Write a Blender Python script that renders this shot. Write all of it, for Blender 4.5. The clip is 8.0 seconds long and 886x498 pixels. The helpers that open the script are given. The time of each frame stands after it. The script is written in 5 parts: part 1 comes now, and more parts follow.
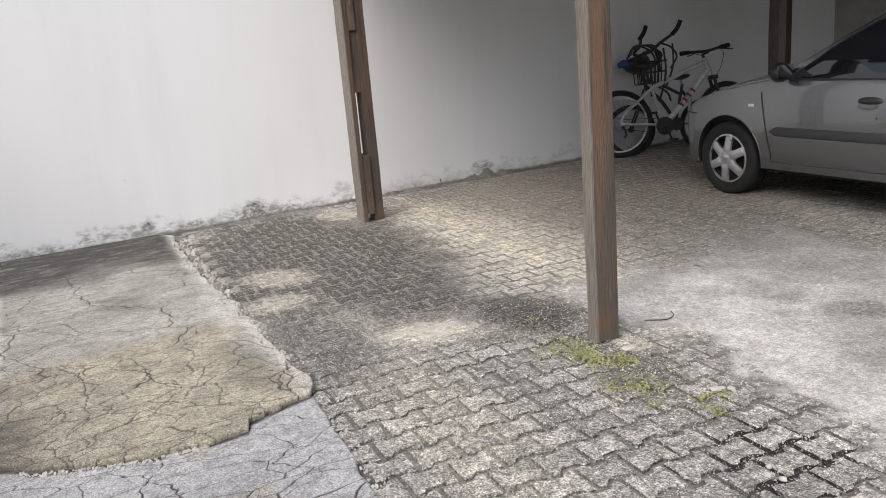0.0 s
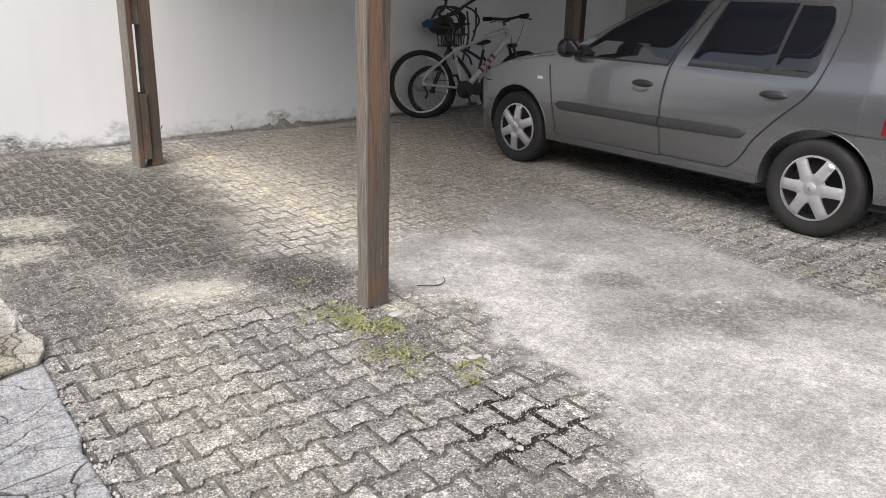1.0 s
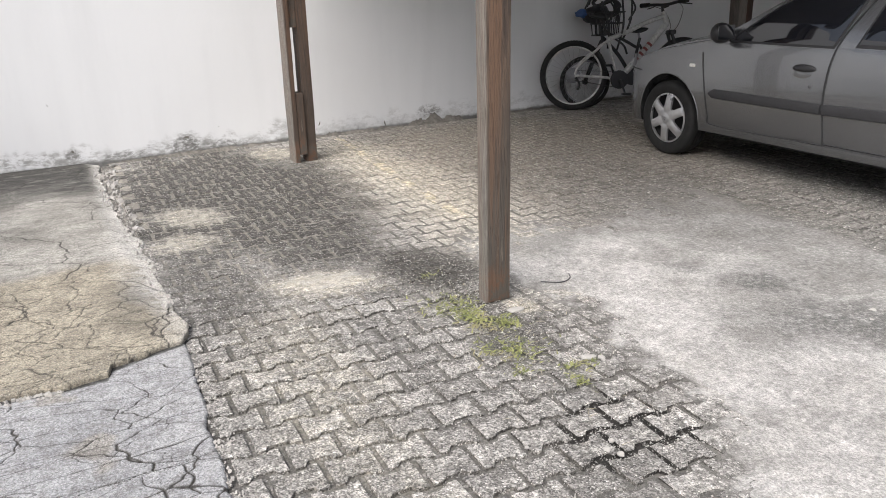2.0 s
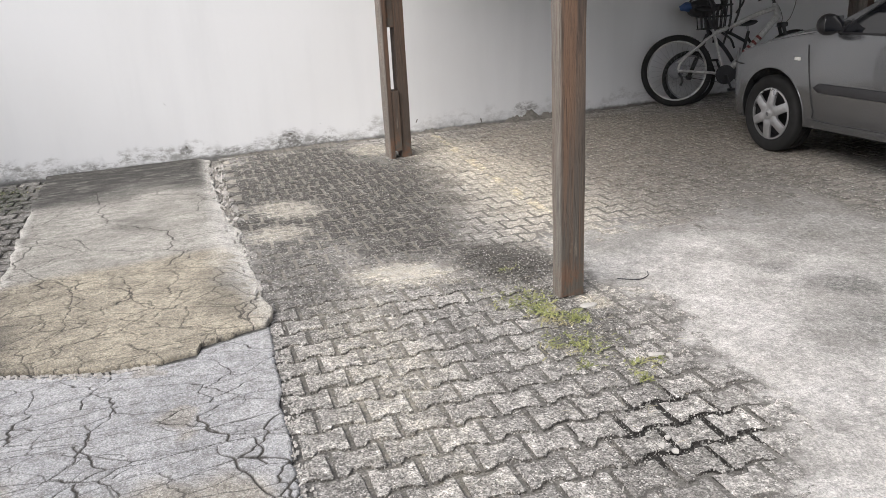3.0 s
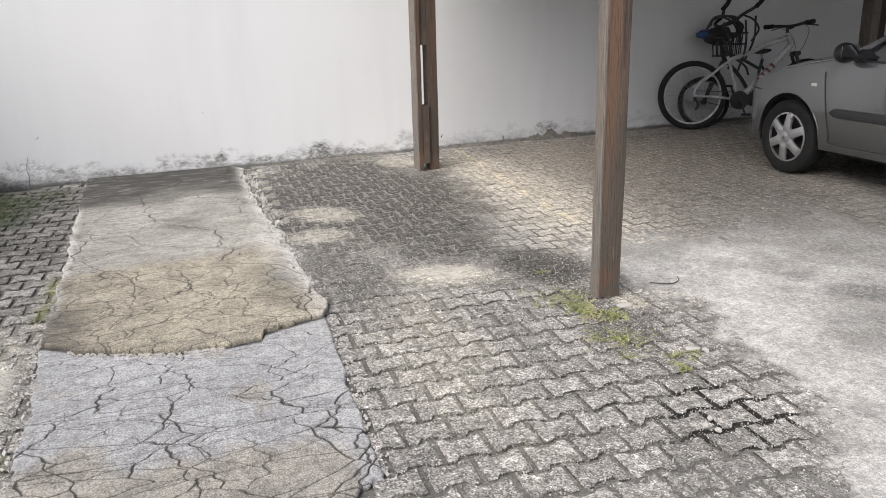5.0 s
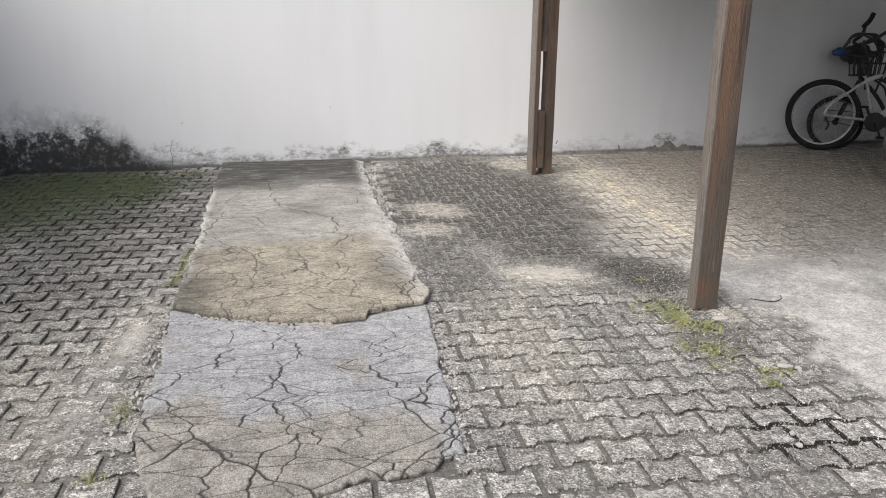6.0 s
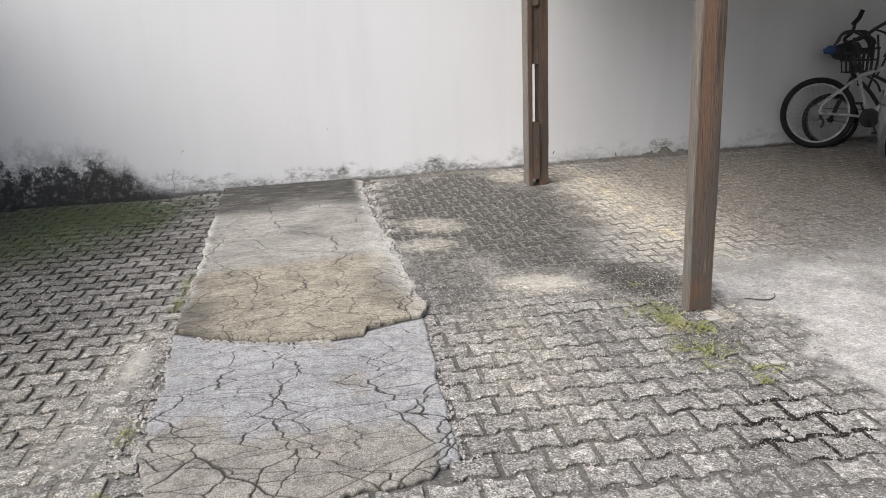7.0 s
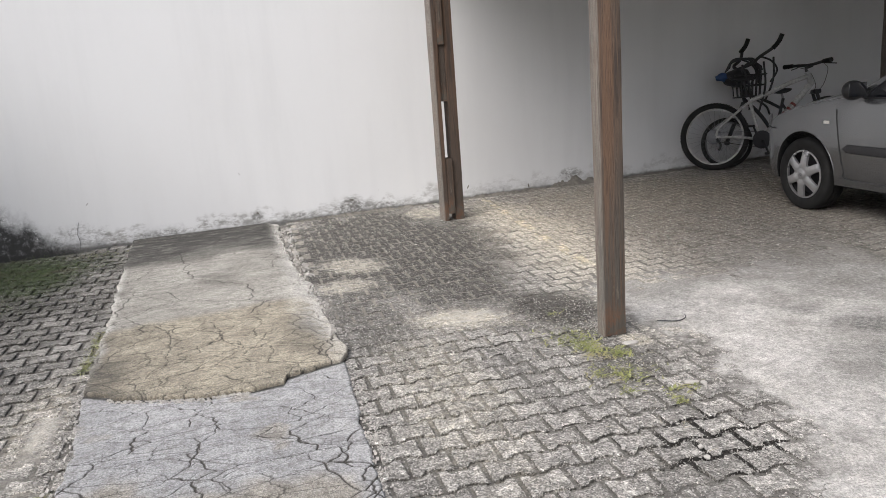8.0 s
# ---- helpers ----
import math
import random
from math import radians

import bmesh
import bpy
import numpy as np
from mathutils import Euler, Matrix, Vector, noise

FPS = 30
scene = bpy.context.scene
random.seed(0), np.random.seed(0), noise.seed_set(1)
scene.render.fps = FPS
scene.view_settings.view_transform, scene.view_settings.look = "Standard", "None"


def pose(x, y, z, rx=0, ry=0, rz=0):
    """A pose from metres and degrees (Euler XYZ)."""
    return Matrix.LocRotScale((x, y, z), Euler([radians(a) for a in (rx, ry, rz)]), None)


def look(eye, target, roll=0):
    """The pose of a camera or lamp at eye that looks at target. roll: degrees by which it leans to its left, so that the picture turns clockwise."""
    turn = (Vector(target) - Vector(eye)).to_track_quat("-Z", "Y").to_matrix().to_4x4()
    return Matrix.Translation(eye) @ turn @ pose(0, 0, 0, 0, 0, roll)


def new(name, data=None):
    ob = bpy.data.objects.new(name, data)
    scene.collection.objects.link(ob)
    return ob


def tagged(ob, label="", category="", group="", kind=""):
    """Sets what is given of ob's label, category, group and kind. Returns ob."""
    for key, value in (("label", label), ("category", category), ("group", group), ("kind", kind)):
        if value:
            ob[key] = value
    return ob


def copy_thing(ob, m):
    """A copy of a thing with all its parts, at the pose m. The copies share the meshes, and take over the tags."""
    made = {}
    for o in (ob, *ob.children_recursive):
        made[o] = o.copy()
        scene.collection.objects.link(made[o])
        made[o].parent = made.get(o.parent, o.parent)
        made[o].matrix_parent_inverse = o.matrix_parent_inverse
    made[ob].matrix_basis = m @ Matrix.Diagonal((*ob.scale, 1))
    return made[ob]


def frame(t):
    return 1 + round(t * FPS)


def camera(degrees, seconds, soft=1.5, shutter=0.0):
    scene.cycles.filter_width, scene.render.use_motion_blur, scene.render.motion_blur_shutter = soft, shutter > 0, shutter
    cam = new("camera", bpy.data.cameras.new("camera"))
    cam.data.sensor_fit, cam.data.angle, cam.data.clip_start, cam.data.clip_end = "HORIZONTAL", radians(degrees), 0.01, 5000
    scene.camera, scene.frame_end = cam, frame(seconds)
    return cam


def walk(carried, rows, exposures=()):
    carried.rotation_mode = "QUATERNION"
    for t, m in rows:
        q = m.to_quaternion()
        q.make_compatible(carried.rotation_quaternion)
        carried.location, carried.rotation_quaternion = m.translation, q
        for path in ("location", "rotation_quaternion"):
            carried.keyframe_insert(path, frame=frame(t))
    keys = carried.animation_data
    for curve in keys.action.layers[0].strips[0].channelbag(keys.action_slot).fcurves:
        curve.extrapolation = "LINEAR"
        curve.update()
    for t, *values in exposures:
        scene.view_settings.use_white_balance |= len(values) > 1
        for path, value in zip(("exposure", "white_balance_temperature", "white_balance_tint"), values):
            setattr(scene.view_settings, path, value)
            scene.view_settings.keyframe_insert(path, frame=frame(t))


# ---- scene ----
# camera and its walk: seconds, eye x y z, yaw, pitch, roll
cam = camera(59.75, 8.0, soft=0.85)
ROWS = [
    (0.0, 0.869, 1.137, 1.286, 60.07, -14.33, -4.93),
    (0.2, 0.852, 1.167, 1.278, 54.24, -16.04, -3.19),
    (0.5, 0.847, 1.232, 1.278, 49.06, -18.13, 0.20),
    (0.7, 0.861, 1.272, 1.284, 47.31, -18.01, 1.12),
    (1.0, 0.875, 1.349, 1.286, 45.65, -18.23, 1.61),
    (1.3, 0.963, 1.387, 1.286, 49.13, -18.39, 0.86),
    (1.5, 0.979, 1.445, 1.287, 54.71, -18.66, -0.64),
    (1.7, 0.984, 1.468, 1.299, 57.39, -18.79, -1.27),
    (2.8, 1.066, 1.602, 1.302, 61.04, -18.64, -1.80),
    (3.0, 1.120, 1.601, 1.300, 67.13, -18.70, -3.03),
    (3.2, 1.152, 1.582, 1.303, 71.94, -18.63, -3.77),
    (3.5, 1.170, 1.534, 1.303, 72.93, -18.08, -2.95),
    (4.0, 1.181, 1.395, 1.306, 73.04, -16.62, -3.38),
    (4.2, 1.183, 1.349, 1.294, 71.86, -16.58, -3.25),
    (5.3, 1.314, 1.307, 1.280, 66.44, -17.11, -1.17),
    (5.5, 1.360, 1.306, 1.287, 69.51, -17.04, -0.75),
    (5.7, 1.382, 1.305, 1.285, 72.40, -16.87, 0.03),
    (6.0, 1.422, 1.301, 1.287, 75.66, -16.66, 0.44),
    (6.5, 1.471, 1.322, 1.286, 76.13, -16.27, 0.30),
    (7.0, 1.499, 1.356, 1.293, 76.39, -15.47, -2.39),
    (7.2, 1.522, 1.369, 1.296, 74.67, -15.24, -3.77),
    (7.5, 1.535, 1.374, 1.306, 70.89, -13.96, -4.32),
    (8.0, 1.503, 1.388, 1.313, 70.36, -13.23, -4.28),
]
walk(cam, [(t, pose(x, y, z, 90 + pitch, 0, yaw) @ pose(0, 0, 0, 0, 0, roll)) for t, x, y, z, yaw, pitch, roll in ROWS],
     exposures=[(0.0, 0.15, 6390, 11), (0.7, 0.24, 6390, 11), (1.0, 0.31, 6390, 11), (1.5, 0.33, 6390, 11), (3.0, 0.25, 6390, 11), (4.0, 0.17, 6390, 11), (5.4, 0.26, 6390, 11), (6.0, 0.14, 6390, 11), (6.5, 0.13, 6390, 11), (8.0, 0.13, 6390, 11)])

# overcast daylight: a bright veiled sky and a very soft sun
world = bpy.data.worlds.new("sky")
scene.world = world
world.use_nodes = True
wn = world.node_tree
sky = wn.nodes.new("ShaderNodeTexSky")
sky.sky_type, sky.sun_disc = "NISHITA", False
SUN_EL, SUN_ROT = radians(50), radians(148)
sky.sun_elevation, sky.sun_rotation = SUN_EL, SUN_ROT
sky.air_density, sky.dust_density, sky.ozone_density = 1.0, 6.0, 0.6
grey = wn.nodes.new("ShaderNodeHueSaturation")
grey.inputs["Saturation"].default_value = 0.6
wn.links.new(sky.outputs[0], grey.inputs["Color"])
wn.links.new(grey.outputs[0], wn.nodes["Background"].inputs["Color"])
wn.nodes["Background"].inputs["Strength"].default_value = 0.15
sun = new("sun", bpy.data.lights.new("sun", "SUN"))
sun.data.energy, sun.data.angle, sun.data.color = 2.6, radians(48), (1.0, 0.985, 0.96)
sun.matrix_world = look((4.3, -7.0, 10.0), (0.0, 0.0, 0.0))


# ---- materials ----
class Nodes:
    """A short hand for building a node material."""

    def __init__(self, name, rough=0.8, metal=0.0):
        self.mat = bpy.data.materials.new(name)
        self.mat.use_nodes = True
        self.t = self.mat.node_tree
        self.b = self.t.nodes["Principled BSDF"]
        self.b.inputs["Roughness"].default_value = rough
        self.b.inputs["Metallic"].default_value = metal
        self.pos = self.t.nodes.new("ShaderNodeNewGeometry").outputs["Position"]

    def link(self, a, b):
        self.t.links.new(a, b)

    def put(self, socket, v):
        if hasattr(v, "is_output"):
            self.link(v, socket)
        else:
            socket.default_value = v

    def local(self):
        return self.t.nodes.new("ShaderNodeTexCoord").outputs["Object"]

    def rnd(self):
        return self.t.nodes.new("ShaderNodeObjectInfo").outputs["Random"]

    def island(self):
        return self.t.nodes.new("ShaderNodeNewGeometry").outputs["Random Per Island"]

    def attr(self, name):
        n = self.t.nodes.new("ShaderNodeAttribute")
        n.attribute_name = name
        return n.outputs["Fac"]

    def scaled(self, v, s):
        n = self.t.nodes.new("ShaderNodeVectorMath")
        n.operation = "MULTIPLY"
        self.link(v, n.inputs[0])
        n.inputs[1].default_value = s
        return n.outputs[0]

    def shifted(self, v, w, amount):
        n = self.t.nodes.new("ShaderNodeVectorMath")
        n.operation = "MULTIPLY_ADD"
        self.put(n.inputs[0], w)
        n.inputs[1].default_value = (amount,) * 3
        self.link(v, n.inputs[2])
        return n.outputs[0]

    def noise(self, scale, detail=4.0, rough=0.55, vec=None, out="Fac"):
        n = self.t.nodes.new("ShaderNodeTexNoise")
        n.inputs["Scale"].default_value = scale
        n.inputs["Detail"].default_value = detail
        n.inputs["Roughness"].default_value = rough
        self.link(vec if vec is not None else self.pos, n.inputs["Vector"])
        return n.outputs[out]

    def voronoi(self, scale, vec=None, feature="F1", out="Distance"):
        n = self.t.nodes.new("ShaderNodeTexVoronoi")
        n.feature = feature
        n.inputs["Scale"].default_value = scale
        self.link(vec if vec is not None else self.pos, n.inputs["Vector"])
        return n.outputs[out]

    def ramp(self, v, lo, hi, a=0.0, b=1.0):
        n = self.t.nodes.new("ShaderNodeMapRange")
        n.interpolation_type = "SMOOTHSTEP"
        self.put(n.inputs["Value"], v)
        for k, x in zip(("From Min", "From Max", "To Min", "To Max"), (lo, hi, a, b)):
            n.inputs[k].default_value = x
        return n.outputs[0]

    def math(self, op, a, b=0.0, c=None):
        n = self.t.nodes.new("ShaderNodeMath")
        n.operation = op
        self.put(n.inputs[0], a)
        self.put(n.inputs[1], b)
        if c is not None:
            self.put(n.inputs[2], c)
        return n.outputs[0]

    def mix(self, f, a, b, mode="MIX"):
        n = self.t.nodes.new("ShaderNodeMix")
        n.data_type, n.blend_type = "RGBA", mode
        self.put(n.inputs[0], f)
        self.put(n.inputs[6], (*a, 1) if isinstance(a, tuple) else a)
        self.put(n.inputs[7], (*b, 1) if isinstance(b, tuple) else b)
        return n.outputs[2]

    def blob(self, x, y, rx, ry, turn=0.0, soft=0.5, wobble=None):
        """A patch on the ground round (x, y): 1 inside, 0 outside, with an uneven rim."""
        m = self.t.nodes.new("ShaderNodeMapping")
        m.vector_type = "TEXTURE"
        m.inputs["Location"].default_value = (x, y, 0)
        m.inputs["Rotation"].default_value = (0, 0, radians(turn))
        m.inputs["Scale"].default_value = (rx, ry, 1e4)
        self.link(self.pos, m.inputs["Vector"])
        n = self.t.nodes.new("ShaderNodeVectorMath")
        n.operation = "LENGTH"
        self.link(m.outputs[0], n.inputs[0])
        d = n.outputs["Value"]
        if wobble is not None:
            d = self.math("MULTIPLY_ADD", wobble, 2.6, self.math("SUBTRACT", d, 1.3))
        return self.ramp(d, 1 + soft / 2, 1 - soft / 2)

    def total(self, *values):
        v = values[0]
        for w in values[1:]:
            v = self.math("MAXIMUM", v, w)
        return v

    def bump(self, height, strength=0.5, distance=0.005, normal=None):
        n = self.t.nodes.new("ShaderNodeBump")
        n.inputs["Strength"].default_value = strength
        n.inputs["Distance"].default_value = distance
        self.link(height, n.inputs["Height"])
        if normal is not None:
            self.link(normal, n.inputs["Normal"])
        return n.outputs[0]

    def done(self, colour=None, normal=None, rough=None):
        if colour is not None:
            self.put(self.b.inputs["Base Color"], (*colour, 1) if isinstance(colour, tuple) else colour)
        if normal is not None:
            self.link(normal, self.b.inputs["Normal"])
        if rough is not None:
            self.put(self.b.inputs["Roughness"], rough)
        return self.mat


def plain(name, colour, rough=0.5, metal=0.0, spots=0.15, scale=60.0, coat=0.0):
    """A small thing's material: one colour with faint wear and grain."""
    n = Nodes(name, rough, metal)
    v = n.noise(scale, 4, 0.6, n.local())
    w = n.noise(scale / 8, 3, 0.6, n.local())
    k = n.ramp(n.math("ADD", v, w), 0.7, 1.3, 1 - spots, 1 + spots)
    m = n.mix(1.0, colour, (1, 1, 1), "MULTIPLY")
    g = n.t.nodes.new("ShaderNodeCombineColor")
    for i in range(3):
        n.link(k, g.inputs[i])
    m = n.mix(1.0, colour, g.outputs[0], "MULTIPLY")
    n.b.inputs["Coat Weight"].default_value = coat
    return n.done(m, n.bump(v, 0.15, 0.001), n.ramp(w, 0.3, 0.7, rough * 0.85, min(1.0, rough * 1.15)))


def ground_patches(n):
    """Weathering, with some painted sun and shade, over pavers, joints and dust alike: how dark, how pale, how mossy,
    how dusty.
    """
    wob = n.noise(3.0, 5, 0.6)
    fine = n.noise(16.0, 5, 0.65)
    wob2 = n.math("MULTIPLY_ADD", fine, 0.35, n.math("MULTIPLY", wob, 0.65))
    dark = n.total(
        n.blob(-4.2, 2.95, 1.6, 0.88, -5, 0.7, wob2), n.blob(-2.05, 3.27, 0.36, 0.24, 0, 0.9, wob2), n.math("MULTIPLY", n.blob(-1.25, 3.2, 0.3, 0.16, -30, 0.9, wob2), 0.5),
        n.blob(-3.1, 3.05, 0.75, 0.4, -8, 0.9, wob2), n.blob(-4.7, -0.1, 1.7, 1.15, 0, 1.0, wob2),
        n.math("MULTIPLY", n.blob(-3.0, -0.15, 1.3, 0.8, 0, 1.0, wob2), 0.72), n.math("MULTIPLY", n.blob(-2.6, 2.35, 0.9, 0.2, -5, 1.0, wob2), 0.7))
    # oil spots, plus broad dark blobs that paint in carport and car shade
    oil_and_shade = n.total(
        n.math("MULTIPLY", n.blob(-1.7, 5.3, 2.1, 0.8, 0, 1.4, wob2), 0.7), n.blob(-1.02, 4.40, 0.2, 0.13, 50, 1.3, fine), n.blob(-0.46, 4.42, 0.55, 0.24, 60, 1.3, wob2), n.math("MULTIPLY", n.blob(-0.9, 4.7, 0.45, 0.3, 40, 1.8, fine), 0.6),
        n.blob(-1.5, 6.2, 1.1, 0.42, -10, 1.0, wob2), n.blob(-0.35, 5.6, 0.42, 0.3, 20, 0.9, wob2),
        n.math("MULTIPLY", n.blob(-1.36, 4.28, 0.11, 0.08, 30, 1.7, fine), 0.8),
        n.math("MULTIPLY", n.blob(-1.55, 4.75, 0.3, 0.12, 20, 1.6, fine), 0.5))
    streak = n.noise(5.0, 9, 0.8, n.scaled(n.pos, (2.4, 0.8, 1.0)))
    # pale worn patches; the long strip at (-3.9, 4.1) is painted sunlight
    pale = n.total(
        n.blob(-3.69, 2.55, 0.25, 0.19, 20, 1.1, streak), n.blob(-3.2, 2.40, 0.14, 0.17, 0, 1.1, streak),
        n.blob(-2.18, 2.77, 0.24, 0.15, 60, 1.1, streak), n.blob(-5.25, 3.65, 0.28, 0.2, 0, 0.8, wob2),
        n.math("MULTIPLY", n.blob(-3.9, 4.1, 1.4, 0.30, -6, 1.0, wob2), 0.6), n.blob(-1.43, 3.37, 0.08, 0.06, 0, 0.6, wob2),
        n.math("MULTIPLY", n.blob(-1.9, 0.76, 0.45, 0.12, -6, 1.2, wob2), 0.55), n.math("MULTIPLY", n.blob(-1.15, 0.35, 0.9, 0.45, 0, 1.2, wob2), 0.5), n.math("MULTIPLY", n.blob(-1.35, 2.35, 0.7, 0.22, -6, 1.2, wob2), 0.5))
    moss = n.math("MULTIPLY", n.blob(-4.85, -0.3, 1.0, 0.95, -30, 0.7, wob2), n.ramp(fine, 0.25, 0.5))
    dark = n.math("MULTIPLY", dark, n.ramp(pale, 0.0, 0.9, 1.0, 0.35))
    return dark, oil_and_shade, pale, moss, wob, fine


def yellow_line(n):
    """What is left of a worn yellow parking line that runs out from the wall."""
    m = n.t.nodes.new("ShaderNodeMapping")
    m.vector_type = "TEXTURE"
    m.inputs["Location"].default_value = (-4.15, 4.14, 0)
    m.inputs["Rotation"].default_value = (0, 0, radians(-9.5))
    n.link(n.pos, m.inputs["Vector"])
    s = n.t.nodes.new("ShaderNodeSeparateXYZ")
    n.link(m.outputs[0], s.inputs[0])
    across = n.ramp(n.math("ABSOLUTE", s.outputs["Y"]), 0.05, 0.03)
    along = n.ramp(n.math("ABSOLUTE", s.outputs["X"]), 1.75, 1.2)
    worn = n.ramp(n.noise(6.0, 6, 0.75), 0.48, 0.56)
    return n.math("MULTIPLY", n.math("MULTIPLY", across, along), worn)


def concrete_ground(name, piece):
    """Weathered concrete paver (piece) or the fine grey dust and soil between and over them."""
    n = Nodes(name, 0.93)
    dark, oil_and_shade, pale, moss, wob, fine = ground_patches(n)
    wob2 = n.math("MULTIPLY_ADD", fine, 0.35, n.math("MULTIPLY", wob, 0.65))
    grit = n.noise(130.0, 4, 0.75)
    agg = n.voronoi(230.0, out="Color")
    sep = n.t.nodes.new("ShaderNodeSeparateColor")
    n.link(agg, sep.inputs[0])
    if piece == "paver":
        base = n.mix(n.ramp(n.rnd(), 0, 1), (0.235, 0.225, 0.21), (0.39, 0.375, 0.35))
    elif piece == "far":
        base = n.mix(n.ramp(n.island(), 0, 1), (0.235, 0.225, 0.21), (0.39, 0.375, 0.35))
    elif piece == "dust":
        base = n.mix(n.ramp(wob, 0.35, 0.65), (0.41, 0.398, 0.375), (0.535, 0.522, 0.50))
        thin = n.ramp(n.math("MULTIPLY_ADD", fine, 0.35, n.attr("thick")), 0.92, 1.25, 1.0, 0.0)
        base = n.mix(thin, base, (0.10, 0.094, 0.085))
    else:
        base = n.mix(n.ramp(wob, 0.35, 0.65), (0.045, 0.042, 0.037), (0.16, 0.15, 0.135))
    big = n.noise(1.3, 4, 0.6)
    base = n.mix(n.ramp(big, 0.35, 0.7, 0.0, 0.35), base, (0.16, 0.155, 0.145))
    base = n.mix(n.ramp(fine, 0.45, 0.62, 0.0, 0.6 if piece != "dust" else 0.22), base, (0.115, 0.11, 0.10))
    if piece in ("paver", "far"):
        base = n.mix(n.ramp(n.noise(55.0, 6, 0.75), 0.50, 0.62, 0.0, 0.6), base, (0.10, 0.095, 0.085))
    if piece in ("paver", "far"):
        # under-roof pavers toned darker, then the sunlit strip beside them painted paler
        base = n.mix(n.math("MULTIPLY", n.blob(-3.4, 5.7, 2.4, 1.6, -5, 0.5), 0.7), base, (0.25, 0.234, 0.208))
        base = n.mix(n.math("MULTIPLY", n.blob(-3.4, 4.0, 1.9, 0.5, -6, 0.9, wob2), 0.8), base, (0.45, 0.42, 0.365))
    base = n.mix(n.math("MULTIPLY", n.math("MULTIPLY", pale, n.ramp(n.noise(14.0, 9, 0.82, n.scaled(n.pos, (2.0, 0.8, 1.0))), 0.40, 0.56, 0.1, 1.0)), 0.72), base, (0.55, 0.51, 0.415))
    base = n.mix(n.math("MULTIPLY", n.blob(-4.0, 5.6, 1.7, 1.6, 0, 1.2, wob2), 0.4), base, (0.25, 0.205, 0.15))
    base = n.mix(n.math("MULTIPLY", yellow_line(n), 0.3 if piece == "dust" else 0.62), base, (0.64, 0.56, 0.38))
    if piece == "soil":
        base = n.mix(n.math("MULTIPLY", n.blob(-4.35, 2.8, 1.7, 0.85, -5, 0.9, wob2), n.ramp(fine, 0.35, 0.6)), base, (0.24, 0.225, 0.20))
        base = n.mix(n.blob(-4.2, -0.3, 2.4, 1.0, 0, 0.6, wob2), base, (0.035, 0.033, 0.028))
        base = n.mix(n.blob(-0.48, 3.06, 0.26, 0.25, 0, 0.6, wob2), base, (0.022, 0.02, 0.018))
    else:
        if piece == "dust":
            # pale sand left in the joints of the mossy pavers
            base = n.mix(n.blob(-4.35, 2.8, 1.9, 0.9, -5, 0.8, wob2), base, (0.46, 0.43, 0.37))
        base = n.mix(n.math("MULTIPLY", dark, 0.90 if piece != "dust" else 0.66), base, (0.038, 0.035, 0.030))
    # darken for the oil spots and the painted shade
    base = n.mix(n.math("MULTIPLY", n.math("MULTIPLY", oil_and_shade, n.ramp(n.noise(38.0, 7, 0.8), 0.34, 0.56, 0.3, 1.0)), 0.85), base, (0.085, 0.085, 0.08))
    base = n.mix(n.math("MULTIPLY", moss, 0.7), base, (0.035, 0.05, 0.018))
    base = n.mix(n.ramp(sep.outputs[1], 0.86, 0.92, 0.0, 0.55 if piece != "dust" else 0.15), base, (0.55, 0.54, 0.51))
    speck = n.ramp(sep.outputs[0], 0.0, 1.0, *((0.62, 1.38) if piece == "far" else (0.46, 1.54))) if piece != "dust" else n.ramp(n.math("MULTIPLY_ADD", sep.outputs[0], 0.35, grit), 0.4, 0.95, 0.72, 1.28)
    coarse = n.t.nodes.new("ShaderNodeSeparateColor")
    n.link(n.voronoi(95.0, out="Color"), coarse.inputs[0])
    speck = n.math("MULTIPLY", speck, n.ramp(coarse.outputs[0], 0.0, 1.0, 0.76, 1.24) if piece != "dust" else n.ramp(coarse.outputs[0], 0.0, 1.0, 0.88, 1.13))
    if piece == "dust":
        scrape = n.noise(3.0, 8, 0.75, n.scaled(n.pos, (1.2, 5.0, 1.0)))
        base = n.mix(n.ramp(scrape, 0.52, 0.66, 0.0, 0.32), base, (0.22, 0.215, 0.20))
        base = n.mix(n.ramp(n.noise(2.1, 6, 0.7), 0.48, 0.66, 0.0, 0.45), base, (0.23, 0.222, 0.205))
        base = n.mix(n.ramp(n.noise(11.0, 8, 0.8), 0.56, 0.66, 0.0, 0.5), base, (0.17, 0.165, 0.15))
    clot = n.t.nodes.new("ShaderNodeSeparateColor")
    n.link(n.voronoi(42.0, n.shifted(n.pos, n.noise(30.0, 3, 0.6, out="Color"), 0.02), out="Color"), clot.inputs[0])
    drawn = n.noise(9.0, 9, 0.8, n.scaled(n.pos, (2.4, 0.8, 1.0)))
    k = 0.45 if piece == "dust" else 1.0
    speck = n.math("MULTIPLY", speck, n.math("MULTIPLY", n.ramp(clot.outputs[0], 0.0, 1.0, 1 - 0.18 * k, 1 + 0.18 * k), n.ramp(drawn, 0.34, 0.64, 1 + 0.2 * k, 1 - 0.24 * k)))
    base = n.mix(n.ramp(coarse.outputs[1], 0.94, 0.96, 0.0, 0.28 if piece != "dust" else 0.2), base, (0.56, 0.55, 0.52))
    g = n.t.nodes.new("ShaderNodeCombineColor")
    for i in range(3):
        n.link(speck, g.inputs[i])
    base = n.mix(1.0, base, g.outputs[0], "MULTIPLY")
